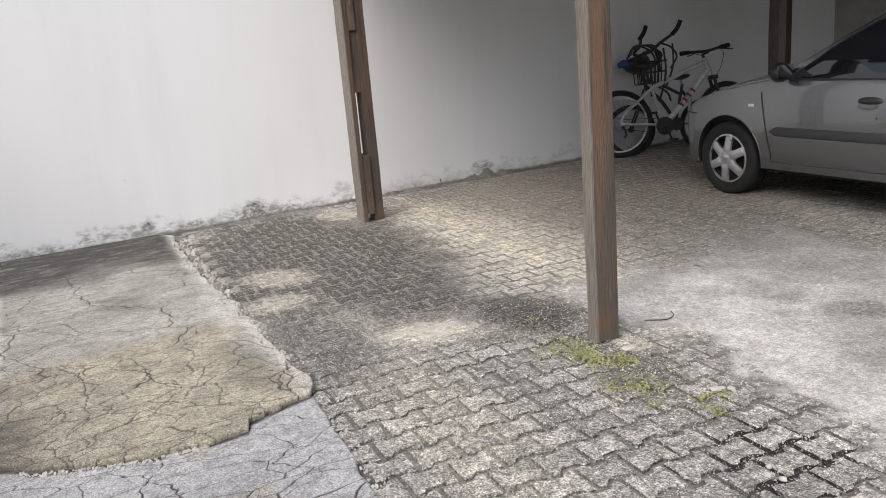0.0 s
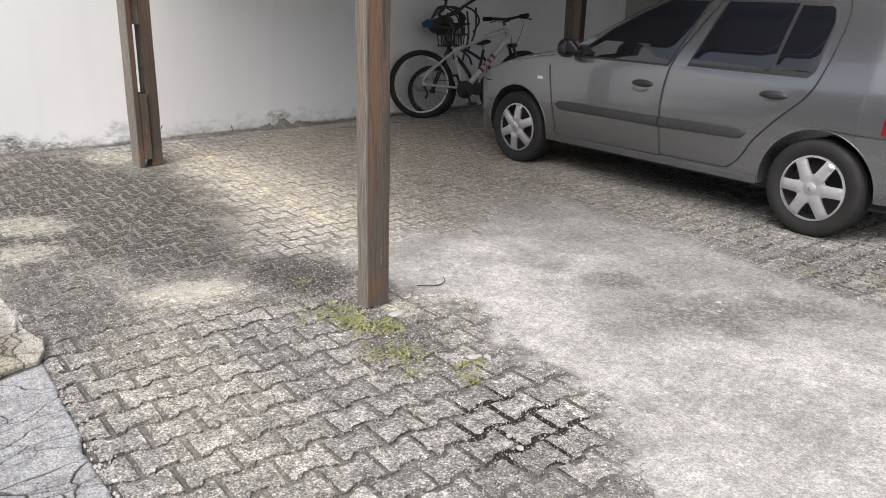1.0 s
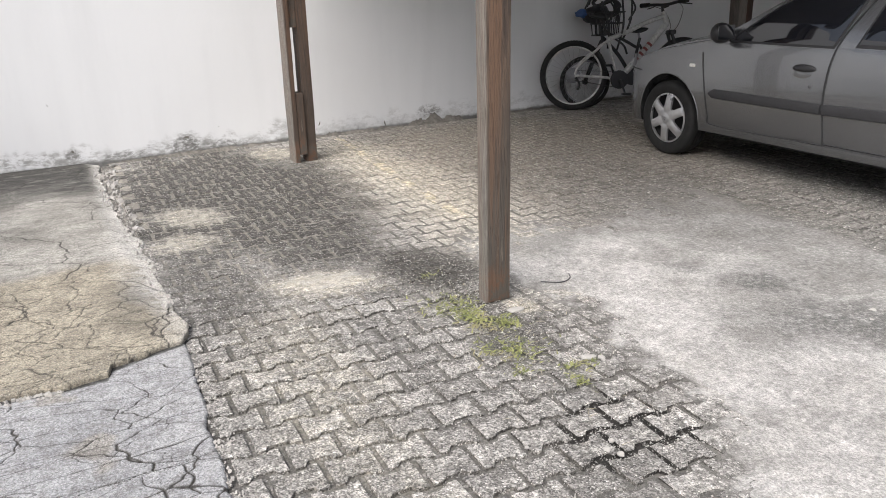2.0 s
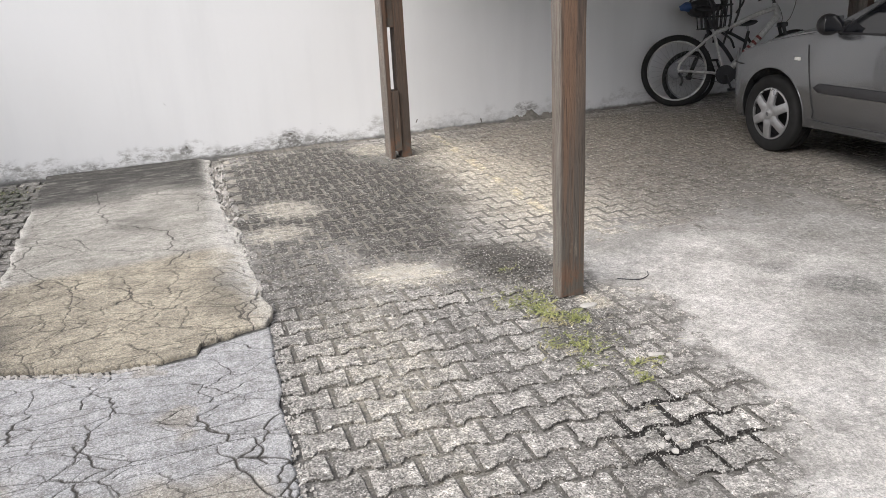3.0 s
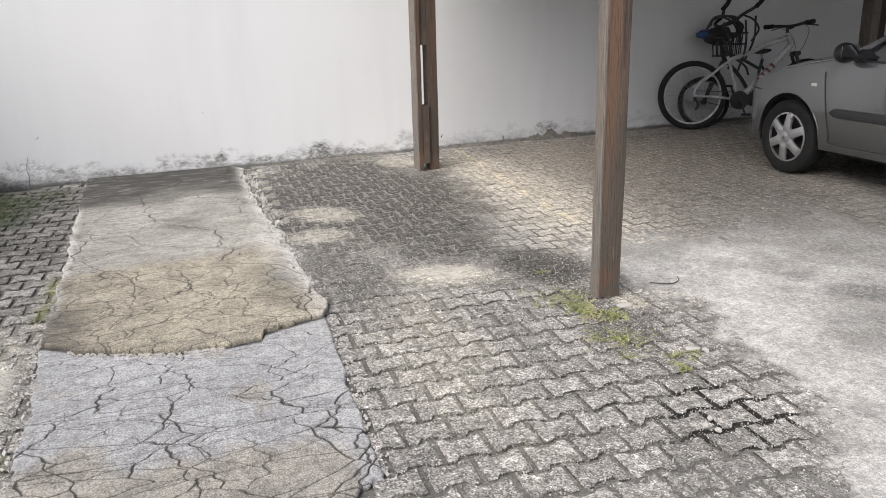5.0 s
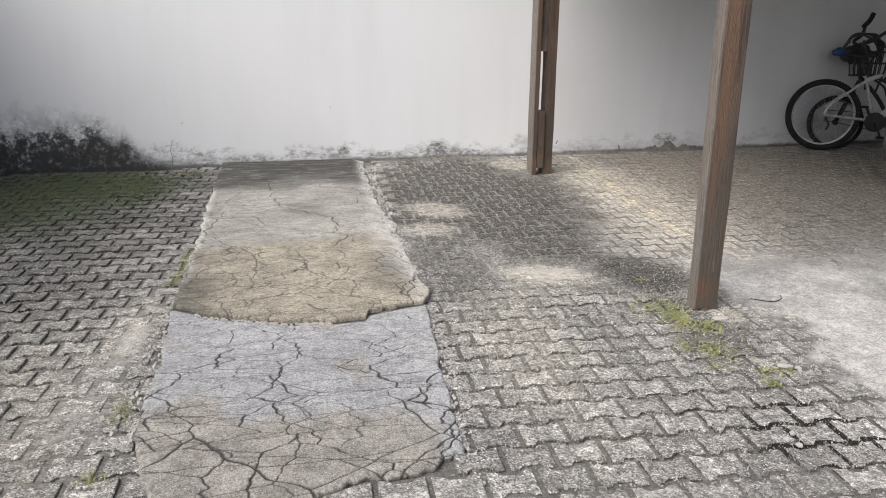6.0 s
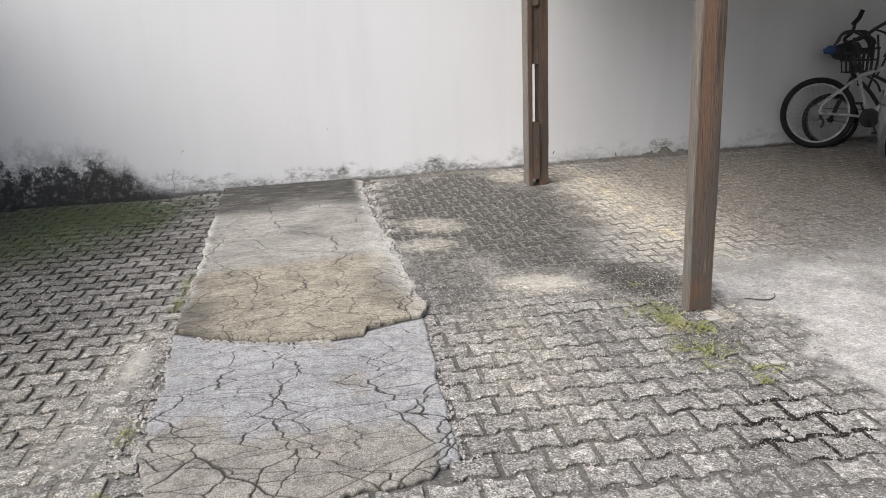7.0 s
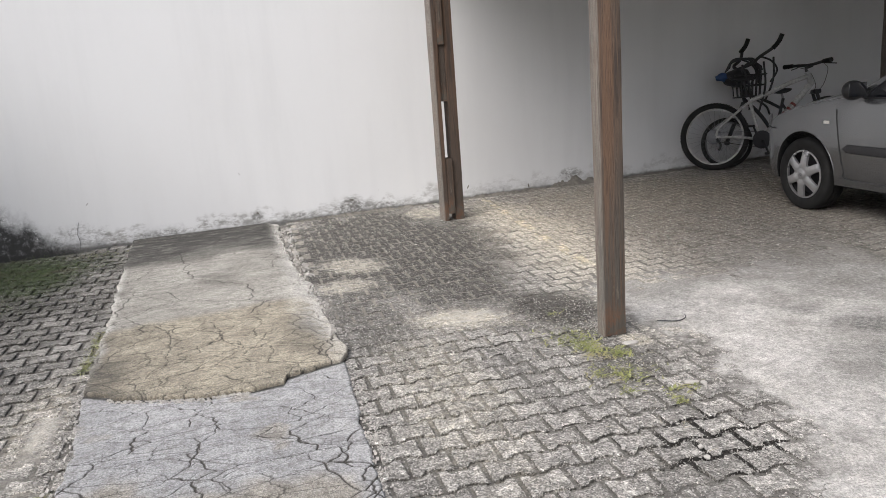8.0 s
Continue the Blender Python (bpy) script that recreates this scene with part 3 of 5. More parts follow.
def cast_slab(name, u0, u1, left, right, front, back, top, step, material, cracks, label, soot_shade=None, edge=0.02, pale=1.0, zone=None, drop=0.014):
    """A sheet of concrete between left(u) and right(u), front(k) and back, cut and sunk along its cracks."""
    nu, nv = int((u1 - u0) / step), int(1.2 / step)
    co, dirt, worn, soot_shades, zones = [], [], [], [], []
    for i in range(nu + 1):
        for j in range(nv + 1):
            k = j / nv
            f = front(k)
            u = f + (back(k) - f) * i / nu
            v = left(u) + (right(u) - left(u)) * k
            d = 0.0
            for size, stretch, seed, width, depth, where in cracks:
                w = where(u, v)
                if w > 0.02:
                    q = crack_field(u, v, size, stretch, seed)
                    wd = width * (0.55 + 0.9 * noise.noise(Vector((u * 5, v * 5, seed))) ** 2 + 0.3) * w
                    d = max(d, max(0.0, 1 - q / max(wd, 1e-4)) * depth)
            rim = min((v - left(u)), (right(u) - v), (u - f), (back(k) - u))
            fall = max(0.0, 1 - rim / edge)
            z = top(u, v) - min(d, 1.0) * 0.006 - drop * fall * fall + 0.002 * noise.noise(Vector((u * 6, v * 6, 2)))
            co.append(uv(u, v, z))
            dirt.append(min(1.0, d * 1.9))
            worn.append(pale * (0.45 + 0.55 * ease(u, 2.15, 2.6)) * max(0.0, min(1.0, max(1.35 - (right(u) - v) / (0.085 + 0.10 * math.exp(-((u - 3.1) / 0.6) ** 2) + 0.07 * noise.noise(Vector((u * 4, 3, 1)))), 1.0 - (v - left(u)) / (0.045 + 0.025 * noise.noise(Vector((u * 5, 8, 1))))))))
            soot_shades.append(soot_shade(u, v) if soot_shade else 0.0)
            zones.append(zone(u, v) if zone else 0.0)
    faces = [(i * (nv + 1) + j, i * (nv + 1) + j + 1, (i + 1) * (nv + 1) + j + 1, (i + 1) * (nv + 1) + j) for i in range(nu) for j in range(nv)]
    rim = [j for j in range(nv + 1)] + [i * (nv + 1) + nv for i in range(1, nu + 1)] + [nu * (nv + 1) + j for j in range(nv - 1, -1, -1)] + [i * (nv + 1) for i in range(nu - 1, 0, -1)]
    base = len(co)
    mid = sum((co[r] for r in rim), Vector()) / len(rim)
    for r in rim:
        inward = (mid - co[r]).to_2d().normalized() * 0.014
        co.append(Vector((co[r].x + inward.x, co[r].y + inward.y, -0.03)))
        # skirt coloured near black, painting the shadow under the slab edge
        dirt.append(0.95), worn.append(0.0), soot_shades.append(soot_shades[r]), zones.append(zones[r])
    for a in range(len(rim)):
        b = (a + 1) % len(rim)
        faces.append((rim[b], rim[a], base + a, base + b))
    me = bpy.data.meshes.new(name)
    me.from_pydata([tuple(c) for c in co], [], faces)
    for key, vals in (("dirt", dirt), ("worn", worn), ("soot_shade", soot_shades), ("zone", zones)):
        me.attributes.new(key, "FLOAT", "POINT").data.foreach_set("value", vals)
    for p in me.polygons:
        p.use_smooth = True
    me.materials.append(material)
    me.validate()
    return tagged(new(name, me), label, "concrete slab", "", "structure")


def wob(x, amount, scale, seed):
    return amount * (noise.noise(Vector((x * scale, seed, 0.5))) + 0.5 * noise.noise(Vector((x * scale * 3.1, seed, 2.5))))


thick_left = interp([(1.8, 0.74), (2.9, 0.70), (3.7, 0.645), (4.7, 0.59), (5.7, 0.55)])
thick_right = interp([(1.8, 1.91), (2.4, 1.89), (3.0, 1.885), (3.5, 1.865), (4.6, 1.775), (5.7, 1.80)])
front_line = interp([(0.0, 2.13), (0.09, 2.06), (0.11, 2.02), (0.24, 1.96), (0.45, 1.88), (0.62, 1.87), (0.73, 1.885), (0.745, 1.95), (0.87, 2.01), (0.97, 2.05), (1.0, 2.12)])


def old_soot(u, v):
    """Black algae at the wall end, thinner along the middle, and smudges beside the broken front corner."""
    n = wild(u, v * 0.5, 2.4, 3)
    back = ease(u + 0.35 * n, 4.35, 5.1) * ease(1.86 - v, 0.06, 0.2)
    side = 0.75 * ease(1.0 - v + 0.12 * n, 0.0, 0.25) * ease(u, 3.4, 2.2)
    corner = 0.6 * math.exp(-((u - 2.55 + 0.5 * (v - 1.72)) / 0.3) ** 2 - ((v - 1.74) / 0.09) ** 2)
    streak = 0.5 * ease(n, 0.1, 0.7) * ease(u, 3.0, 3.3)
    bare = math.exp(-((u - 4.55 - 0.25 * (v - 1.4)) / 0.16) ** 2 - ((v - 1.38) / 0.14) ** 2)
    return max(0.0, min(1.0, max(back, side, corner, streak) - 1.2 * bare))


def old_tan(u, v):
    """The brown front half, which ends along an uneven line across the slab."""
    return ease(3.12 + 0.16 * (v - 1.2) + 0.05 * wild(u * 0.2, v, 5, 7) - u, -0.04, 0.10)


cast_slab(
    "slab_old", 1.9, 5.7, lambda u: thick_left(u) + wob(u, 0.018, 6, 1), lambda u: thick_right(u) + wob(u, 0.028, 5, 2),
    lambda k: front_line(k) + wob(k, 0.016, 11, 3), lambda k: 5.74 + 0.12 * k, lambda u, v: 0.036 + 0.006 * noise.noise(Vector((u, v, 0))) - 0.03 * ease(v, thick_right(u) - 0.13, thick_right(u)) * ease(u, 2.2, 2.6), 0.0055, M_SLAB,
    [(0.42, 1.25, 4.0, 0.0040, 1.0, lambda u, v: 0.95), (0.27, 1.5, 14.0, 0.0034, 0.75, lambda u, v: ease(wild(u, v, 1.7, 5), -0.2, 0.35)),
     (0.12, 1.6, 8.0, 0.0042, 0.6, lambda u, v: 0.85 * ease(u, 3.2, 2.7))],
    "old brownish concrete slab with fine cracks and a broken front edge", old_soot, 0.006, 1.0, old_tan, 0.008)
thin_left = interp([(0.5, 0.93), (0.83, 0.87), (0.95, 0.81), (1.13, 0.785), (1.5, 0.78), (1.85, 0.755), (2.2, 0.72)])
thin_right = interp([(0.5, 1.84), (0.9, 1.83), (1.4, 1.845), (2.2, 1.89)])
thin_front = interp([(0.0, 0.60), (0.3, 0.56), (0.5, 0.60), (0.6, 0.65), (0.75, 0.675), (0.85, 0.70), (1.0, 0.755)])


def lip_shadow(u, v):
    """The shadow under the lip of the old slab, painted as a dark line."""
    return max(0.0, min(1.0, 1.6 * (u - front_line(max(0.0, min(1.0, (v - 0.735) / 1.165))) + 0.026) / 0.02))


def grey_coarse(u, v):
    """Where the smooth cement skin has worn off: the near end and patches down the side."""
    n = wild(u, v, 3.0, 21)
    return min(1.0, max(ease(1.12 + 0.22 * n + 0.25 * (1.25 - v) - u, -0.08, 0.12), 0.8 * ease(n, 0.35, 0.6)) * ease(1.80 - v + 0.05 * n, 0.0, 0.08))


cast_slab(
    "slab_grey", 0.6, 2.1, lambda u: thin_left(u) + wob(u, 0.02, 7, 5), lambda u: thin_right(u) + wob(u, 0.014, 8, 6),
    lambda k: thin_front(k) + wob(k, 0.03, 9, 7), lambda k: 2.17, lambda u, v: 0.012 + 0.003 * noise.noise(Vector((u * 2, v * 2, 7))), 0.0032, M_THIN,
    [(0.34, 1.5, 2.0, 0.0046, 1.0, lambda u, v: ease(u, 1.35, 1.0)),
     (0.20, 2.0, 1.0, 0.0031, 1.0, lambda u, v: 0.7 + 0.3 * ease(u, 1.75, 1.3)),
     (0.15, 2.2, 31.0, 0.0030, 0.75, lambda u, v: ease(u, 2.15, 1.5)),
     (0.09, 2.4, 5.0, 0.0024, 0.5, lambda u, v: ease(u, 1.75, 1.4) * ease(wild(u, v, 2.2, 9), -0.25, 0.3))],
    "smooth grey cement slab, crazed with dark branching cracks", lip_shadow, 0.012, 0.12, grey_coarse, 0.010)


# ---- the car ----
# Local metres: x forward from the rear axle, y out from the middle towards the side that faces the yard, z up.
HALF = 0.815
car_top = interp([(-0.62, 0.60), (-0.60, 0.80), (-0.55, 0.98), (-0.42, 1.19), (-0.28, 1.33), (-0.12, 1.385), (0.2, 1.412), (0.7, 1.42), (1.05, 1.405), (1.25, 1.37),
                  (1.55, 1.22), (1.85, 1.06), (2.05, 0.965), (2.3, 0.925), (2.6, 0.865), (2.86, 0.785), (2.99, 0.68), (3.06, 0.58), (3.08, 0.5)])
car_wide = interp([(-0.62, 0.50), (-0.60, 0.60), (-0.54, 0.70), (-0.40, 0.775), (-0.2, 0.805), (0.2, 0.815), (1.2, 0.815), (2.0, 0.81), (2.4, 0.805), (2.65, 0.798), (2.86, 0.78), (2.98, 0.73), (3.04, 0.63), (3.08, 0.45)])
side_form = interp([(0.14, 0.93), (0.20, 0.965), (0.26, 0.975), (0.30, 0.985), (0.50, 1.0), (0.62, 1.0), (0.74, 0.995), (0.84, 0.98), (0.90, 0.962), (1.0, 0.925), (1.15, 0.865), (1.28, 0.805), (1.36, 0.75), (1.42, 0.68)])
car_low = interp([(-0.62, 0.42), (-0.58, 0.30), (-0.4, 0.26), (-0.3, 0.26), (0.3, 0.25), (2.1, 0.235), (2.75, 0.22), (2.97, 0.22), (3.06, 0.28), (3.08, 0.34)])


def edge_height(s):
    """Height at which the side turns over into the bonnet, the windscreen or the roof."""
    return car_top(s) - (0.06 if s < 1.2 else 0.07 if s < 2.0 else 0.08)


def side_y(s, z):
    return car_wide(s) * side_form(z)


def top_point(s, k):
    """On the bonnet, windscreen or roof: k from 0 (side edge) to 1 (middle)."""
    e, h = edge_height(s), car_top(s)
    y = side_y(s, e) * (1 - k)
    return Vector((s, y, e + (h - e) * math.sin(min(1.0, k * 1.25) * math.pi / 2) ** 0.7))


car = empty("car", Matrix.Translation((-0.762, 5.913, 0)) @ Matrix.Rotation(math.atan2(0.244, -2.459), 4, "Z") @ Matrix.Translation((0, -HALF + 0.03, 0)),
            "silver-grey five-door hatchback parked under the carport", "car")


def shell():
    bm = bmesh.new()
    stations = sorted({round(float(s), 4) for s in np.concatenate([np.linspace(-0.62, 3.08, 123), [-0.61, -0.59, 3.07, 3.05]])})
    rings = []
    for s in stations:
        lo, e = car_low(s), edge_height(s)
        half = [Vector((s, side_y(s, lo) * 0.55, lo - 0.01))] + [Vector((s, side_y(s, lo + (e - lo) * k / 26), lo + (e - lo) * k / 26)) for k in range(27)]
        half += [top_point(s, k / 10) for k in range(1, 11)]
        ring = half + [Vector((p.x, -p.y, p.z)) for p in half[-2::-1]]
        rings.append([bm.verts.new(p) for p in ring])
    for a, b in zip(rings, rings[1:]):
        for i in range(len(a) - 1):
            bm.faces.new((a[i], b[i], b[i + 1], a[i + 1]))
        bm.faces.new((a[-1], b[-1], b[0], a[0]))
    bm.faces.new(rings[0])
    bm.faces.new(rings[-1][::-1])
    bmesh.ops.recalc_face_normals(bm, faces=bm.faces)
    return bm


def cut_with(ob, cutters):
    """Cut shapes out of ob and keep the result as plain mesh."""
    for c in cutters:
        m = ob.modifiers.new("cut", "BOOLEAN")
        m.operation, m.solver, m.object = "DIFFERENCE", "EXACT", c
    bpy.context.view_layer.update()
    me = bpy.data.meshes.new_from_object(ob.evaluated_get(bpy.context.evaluated_depsgraph_get()))
    ob.modifiers.clear()
    ob.data = me
    for c in cutters:
        bpy.data.objects.remove(c)
    for p in me.polygons:
        p.use_smooth = True
    me.set_sharp_from_angle(angle=radians(35))


body = part("body", shell(), M_PAINT)
cutters = []
for s, r, zc in ((0.0, 0.335, 0.285), (2.472, 0.335, 0.285)):
    for side in (1, -1):
        bm = bmesh.new()
        lathe(bm, [(0.001, 0.56), (r, 0.56), (r, 1.0), (0.001, 1.0)], 48, True)
        for v in bm.verts:
            v.co = Vector((v.co.x + s, v.co.y * side, v.co.z + zc))
        bmesh.ops.recalc_face_normals(bm, faces=bm.faces)
        cutters.append(part("cutter", bm, M_PAINT))
cut_with(body, cutters)
body.parent = car


def side_patch(name, front, rear, z0, z1, material, parent, out=0.004, ns=14, nz=14, label="", thick=0.012, side=1):
    """A panel that follows the car's side between two upright edges, standing slightly proud."""
    bm = bmesh.new()
    grid = []
    for i in range(nz + 1):
        row = []
        for j in range(ns + 1):
            z = z0 + (z1 - z0) * i / nz
            s = rear(z) + (front(z) - rear(z)) * j / ns
            rim = i in (0, nz) or j in (0, ns)
            row.append(bm.verts.new((s, side * (side_y(s, z) + (out - 0.003 if rim else out)), z)))
        grid.append(row)
    for i in range(nz):
        for j in range(ns):
            f = (grid[i][j], grid[i][j + 1], grid[i + 1][j + 1], grid[i + 1][j])
            bm.faces.new(f if side < 0 else f[::-1])
    r = bmesh.ops.extrude_face_region(bm, geom=list(bm.faces))
    for v in [g for g in r["geom"] if isinstance(g, bmesh.types.BMVert)]:
        v.co.y -= side * thick
    bmesh.ops.recalc_face_normals(bm, faces=bm.faces)
    return part(name, bm, material, parent, label)


def strip(name, points, width, material, parent, out=0.003, side=1, height=0.004):
    """A narrow band along the car's side through (s, z) points."""
    pts = bend([Vector((s, z, 0)) for s, z in points], 8)
    bm = bmesh.new()
    tube(bm, [(p.x, side * (side_y(p.x, p.y) + out - height), p.y) for p in pts], [width] * len(pts), 6)
    return part(name, bm, material, parent)


for side in (1, -1):
    # front door
    f_front = interp([(0.29, 1.99), (0.36, 2.03), (0.5, 2.07), (0.8, 2.13), (0.86, 2.10), (0.90, 1.96)])
    f_rear = interp([(0.29, 1.055), (0.6, 1.085), (0.9, 1.05), (0.91, 1.04)])
    d1 = side_patch("front_door", lambda z: f_front(z) - 0.004, lambda z: f_rear(z) + 0.004, 0.31, 0.876, M_PAINT, car, 0.005, 16, 16, side=side)
    r_rear = interp([(0.31, 0.56), (0.35, 0.50), (0.40, 0.455), (0.513, 0.385), (0.65, 0.26), (0.8, 0.11), (0.9, 0.06)])
    d2 = side_patch("rear_door", lambda z: f_rear(z) - 0.004, lambda z: r_rear(z), 0.32, 0.888, M_PAINT, car, 0.005, 16, 16, side=side)
    # seams round the doors
    strip("door_seam", [(1.055, 0.30), (1.085, 0.6), (1.05, 0.9), (0.93, 1.12), (0.80, 1.32)], 0.005, M_BLACK, car, 0.007, side)
    strip("door_seam", [(0.56, 0.305), (0.50, 0.345), (0.455, 0.40), (0.385, 0.513), (0.26, 0.65), (0.11, 0.8), (0.055, 0.93), (0.02, 1.1), (0.01, 1.25), (0.03, 1.32)], 0.005, M_BLACK, car, 0.006, side)
    strip("door_seam", [(1.06, 0.297), (1.5, 0.293), (1.99, 0.295), (2.04, 0.36), (2.075, 0.5), (2.135, 0.8)], 0.004, M_BLACK, car, 0.006, side)
    strip("door_seam", [(1.05, 0.305), (0.8, 0.305), (0.56, 0.308)], 0.004, M_BLACK, car, 0.006, side)
    # windows, with their black surrounds
    for out, m, g, nm in ((0.007, M_BLACK, 0.0, "window_surround"), (0.010, M_GLASS, 0.014, "window")):
        wf = interp([(0.88, 1.90), (0.95, 1.83), (1.10, 1.60), (1.22, 1.38), (1.31, 1.18)])
        wr = interp([(0.88, 1.075), (1.31, 0.885)])
        side_patch(nm, lambda z: wf(z) - g * 1.5, lambda z: wr(z) + g, 0.882 + g, 1.305 - g * 0.7, m, car, out, 20, 24, "dark tinted door glass" if g else "", 0.006, side)
        qf = interp([(0.88, 0.94), (1.31, 0.775)])
        qr = interp([(0.90, 0.135), (0.93, 0.10), (1.2, 0.065), (1.27, 0.085), (1.31, 0.15)])
        if g:
            div = interp([(0.88, 0.365), (1.31, 0.30)])
            side_patch("window", lambda z: qf(z) - g, lambda z: div(z) + 0.012, 0.90 + g, 1.305 - g * 0.7, m, car, out, 12, 24, "dark tinted door glass", 0.006, side)
            side_patch("quarter_window", lambda z: div(z) - 0.012, lambda z: qr(z) + g, 0.91 + g, 1.295 - g * 0.7, m, car, out, 10, 24, "dark tinted quarter glass", 0.006, side)
        else:
            side_patch(nm, qf, qr, 0.895, 1.305, m, car, out, 20, 24, "", 0.006, side)
    # rubbing strips
    for a, b, nm in ((2.03, 1.09, "rubbing_strip"), (1.072, 0.45, "rubbing_strip")):
        bm = bmesh.new()
        rows = []
        for j in range(25):
            s = b + (a - b) * j / 24
            end = min((s - b) / 0.05 if nm and b < 0.6 else 1, (a - s) / 0.05 if a > 2 else 1, 1)
            h = 0.036 * math.sqrt(max(0.03, 1 - (1 - max(end, 0)) ** 2))
            zc = 0.52 + 0.012 * (1.07 - s) / 0.6 * (s < 1.07)
            rows.append([bm.verts.new((s, side * (side_y(s, zc) + o), zc + h * q)) for q, o in ((-1.0, 0.0), (-0.8, 0.016), (0.0, 0.020), (0.8, 0.016), (1.0, 0.0))])
        for p, q in zip(rows, rows[1:]):
            for i in range(4):
                bm.faces.new((p[i], p[i + 1], q[i + 1], q[i]))
        bm.faces.new(rows[0])
        bm.faces.new(rows[-1])
        bmesh.ops.recalc_face_normals(bm, faces=bm.faces)
        part(nm, bm, M_TRIM, d1 if a > 2 else d2, "dark grey plastic rubbing strip")
    # door handles: a hollow, and a dark grip over it
    for s, z, d in ((1.255, 0.742, d1), (0.315, 0.768, d2)):
        bm = bmesh.new()
        bmesh.ops.create_uvsphere(bm, u_segments=20, v_segments=10, radius=1.0)
        for v in bm.verts:
            v.co = Vector((s + v.co.x * 0.100, side * (side_y(s, z) + 0.002 + max(0.0, v.co.y) * 0.006), z - 0.022 + v.co.z * 0.044))
        part("handle_cup", bm, M_PAINT, d)
        bm = bmesh.new()
        bmesh.ops.create_uvsphere(bm, u_segments=20, v_segments=10, radius=1.0)
        for v in bm.verts:
            x, y, z2 = v.co
            v.co = Vector((s - 0.008 + x * 0.088, side * (side_y(s, z) + 0.006 + y * 0.016), z + 0.010 + z2 * 0.029 * (1 if z2 > 0 else 0.7)))
        part("handle", bm, M_BLACK, d, "dark plastic pull handle")
    bm = bmesh.new()
    lathe(bm, [(0.001, 0.0), (0.011, 0.0), (0.011, 0.004), (0.007, 0.006), (0.001, 0.006)], 16)
    for v in bm.verts:
        v.co = Vector((v.co.x + 1.185, side * (side_y(1.185, 0.65) + 0.006 + v.co.y), v.co.z + 0.65))
    part("door_lock", bm, M_STEEL, d1)
    # side indicator
    bm = slab_box(2.195, 2.25, -0.003, 0.008, 0.69, 0.715, 0.004, 2)
    for v in bm.verts:
        v.co.y = side * (side_y(2.22, 0.70) + v.co.y)
    bmesh.ops.recalc_face_normals(bm, faces=bm.faces)
    part("side_indicator", bm, M_LENS, car, "small clear indicator lens")
    # mirror
    bm = bmesh.new()
    bmesh.ops.create_uvsphere(bm, u_segments=20, v_segments=12, radius=1.0)
    for v in bm.verts:
        x, y, z = v.co
        v.co = Vector((1.90 + 0.075 * max(-0.45, x), side * (0.865 + 0.085 * y), 0.945 + 0.068 * z * (1 + 0.2 * x)))
    mirror = part("door_mirror", bm, M_BLACK, car, "black door mirror housing")
    bm = slab_box(1.86, 1.93, 0.74, 0.82, 0.89, 0.93, 0.008, 2)
    if side < 0:
        for v in bm.verts:
            v.co.y *= -1
        bmesh.ops.reverse_faces(bm, faces=bm.faces)
    part("mirror_foot", bm, M_BLACK, mirror)
    bm = slab_box(1.858, 1.864, 0.795, 0.945, 0.905, 1.0, 0.002, 1)
    for v in bm.verts:
        v.co.y *= side
    bmesh.ops.recalc_face_normals(bm, faces=bm.faces)
    part("mirror_glass", bm, M_GLASS, mirror)
    # sill below the doors
    side_patch("sill", lambda z: 2.10, lambda z: 0.345, 0.24, 0.292, M_PAINT, car, 0.008, 20, 3, "", 0.02, side)
    # lips of the wheel arches
    for s in (0.0, 2.472):
        bm = bmesh.new()
        pts = []
        for k in range(33):
            a = radians(4 + 172 * k / 32)
            x, z = s + 0.338 * math.cos(a), 0.285 + 0.338 * math.sin(a)
            pts.append((x, side * (side_y(x, max(z, 0.2)) - 0.002), z))
        part("arch_lip", tube(bm, pts, 0.005, 8), M_PAINT, car)
    # rear bumper seam and lamps
    strip("bumper_seam", [(0.0, 0.628), (-0.15, 0.622), (-0.3, 0.62), (-0.45, 0.618), (-0.56, 0.615)], 0.004, M_BLACK, car, 0.006, side)
    strip("bumper_seam", [(2.81, 0.625), (2.90, 0.627), (2.99, 0.63), (3.04, 0.632)], 0.004, M_BLACK, car, 0.006, side)
    lamp_f = interp([(0.63, -0.315), (0.75, -0.325), (0.86, -0.36), (0.90, -0.39)])
    side_patch("tail_lamp", lamp_f, lambda z: -0.52, 0.635, 0.90, M_REDLAMP, car, 0.008, 8, 8, "red tail lamp", 0.012, side)
    head_f = interp([(0.60, 3.0), (0.75, 2.95)])
    side_patch("headlamp", head_f, lambda z: 2.92, 0.635, 0.735, M_STEEL, car, 0.002, 8, 6, "clear headlamp", 0.012, side)


def top_patch(name, s0, s1, k0, material, out, label):
    bm = bmesh.new()
    n, m = 14, 20
    rows = []
    for i in range(n + 1):
        s = s0 + (s1 - s0) * i / n
        row = []
        for j in range(m + 1):
            q = -1 + 2 * j / m
            k = k0 + (1 - k0) * (1 - abs(q))
            p = top_point(s, k)
            row.append(bm.verts.new((p.x + (out if s0 > 0.5 else -out), p.y * (1 if q < 0 else -1), p.z + out)))
        rows.append(row)
    for a, b in zip(rows, rows[1:]):
        for i in range(m):
            bm.faces.new((a[i], a[i + 1], b[i + 1], b[i]))
    bmesh.ops.recalc_face_normals(bm, faces=bm.faces)
    r = bmesh.ops.extrude_face_region(bm, geom=list(bm.faces))
    for v in [g for g in r["geom"] if isinstance(g, bmesh.types.BMVert)]:
        v.co.z -= 0.008
    return part(name, bm, material, car, label)


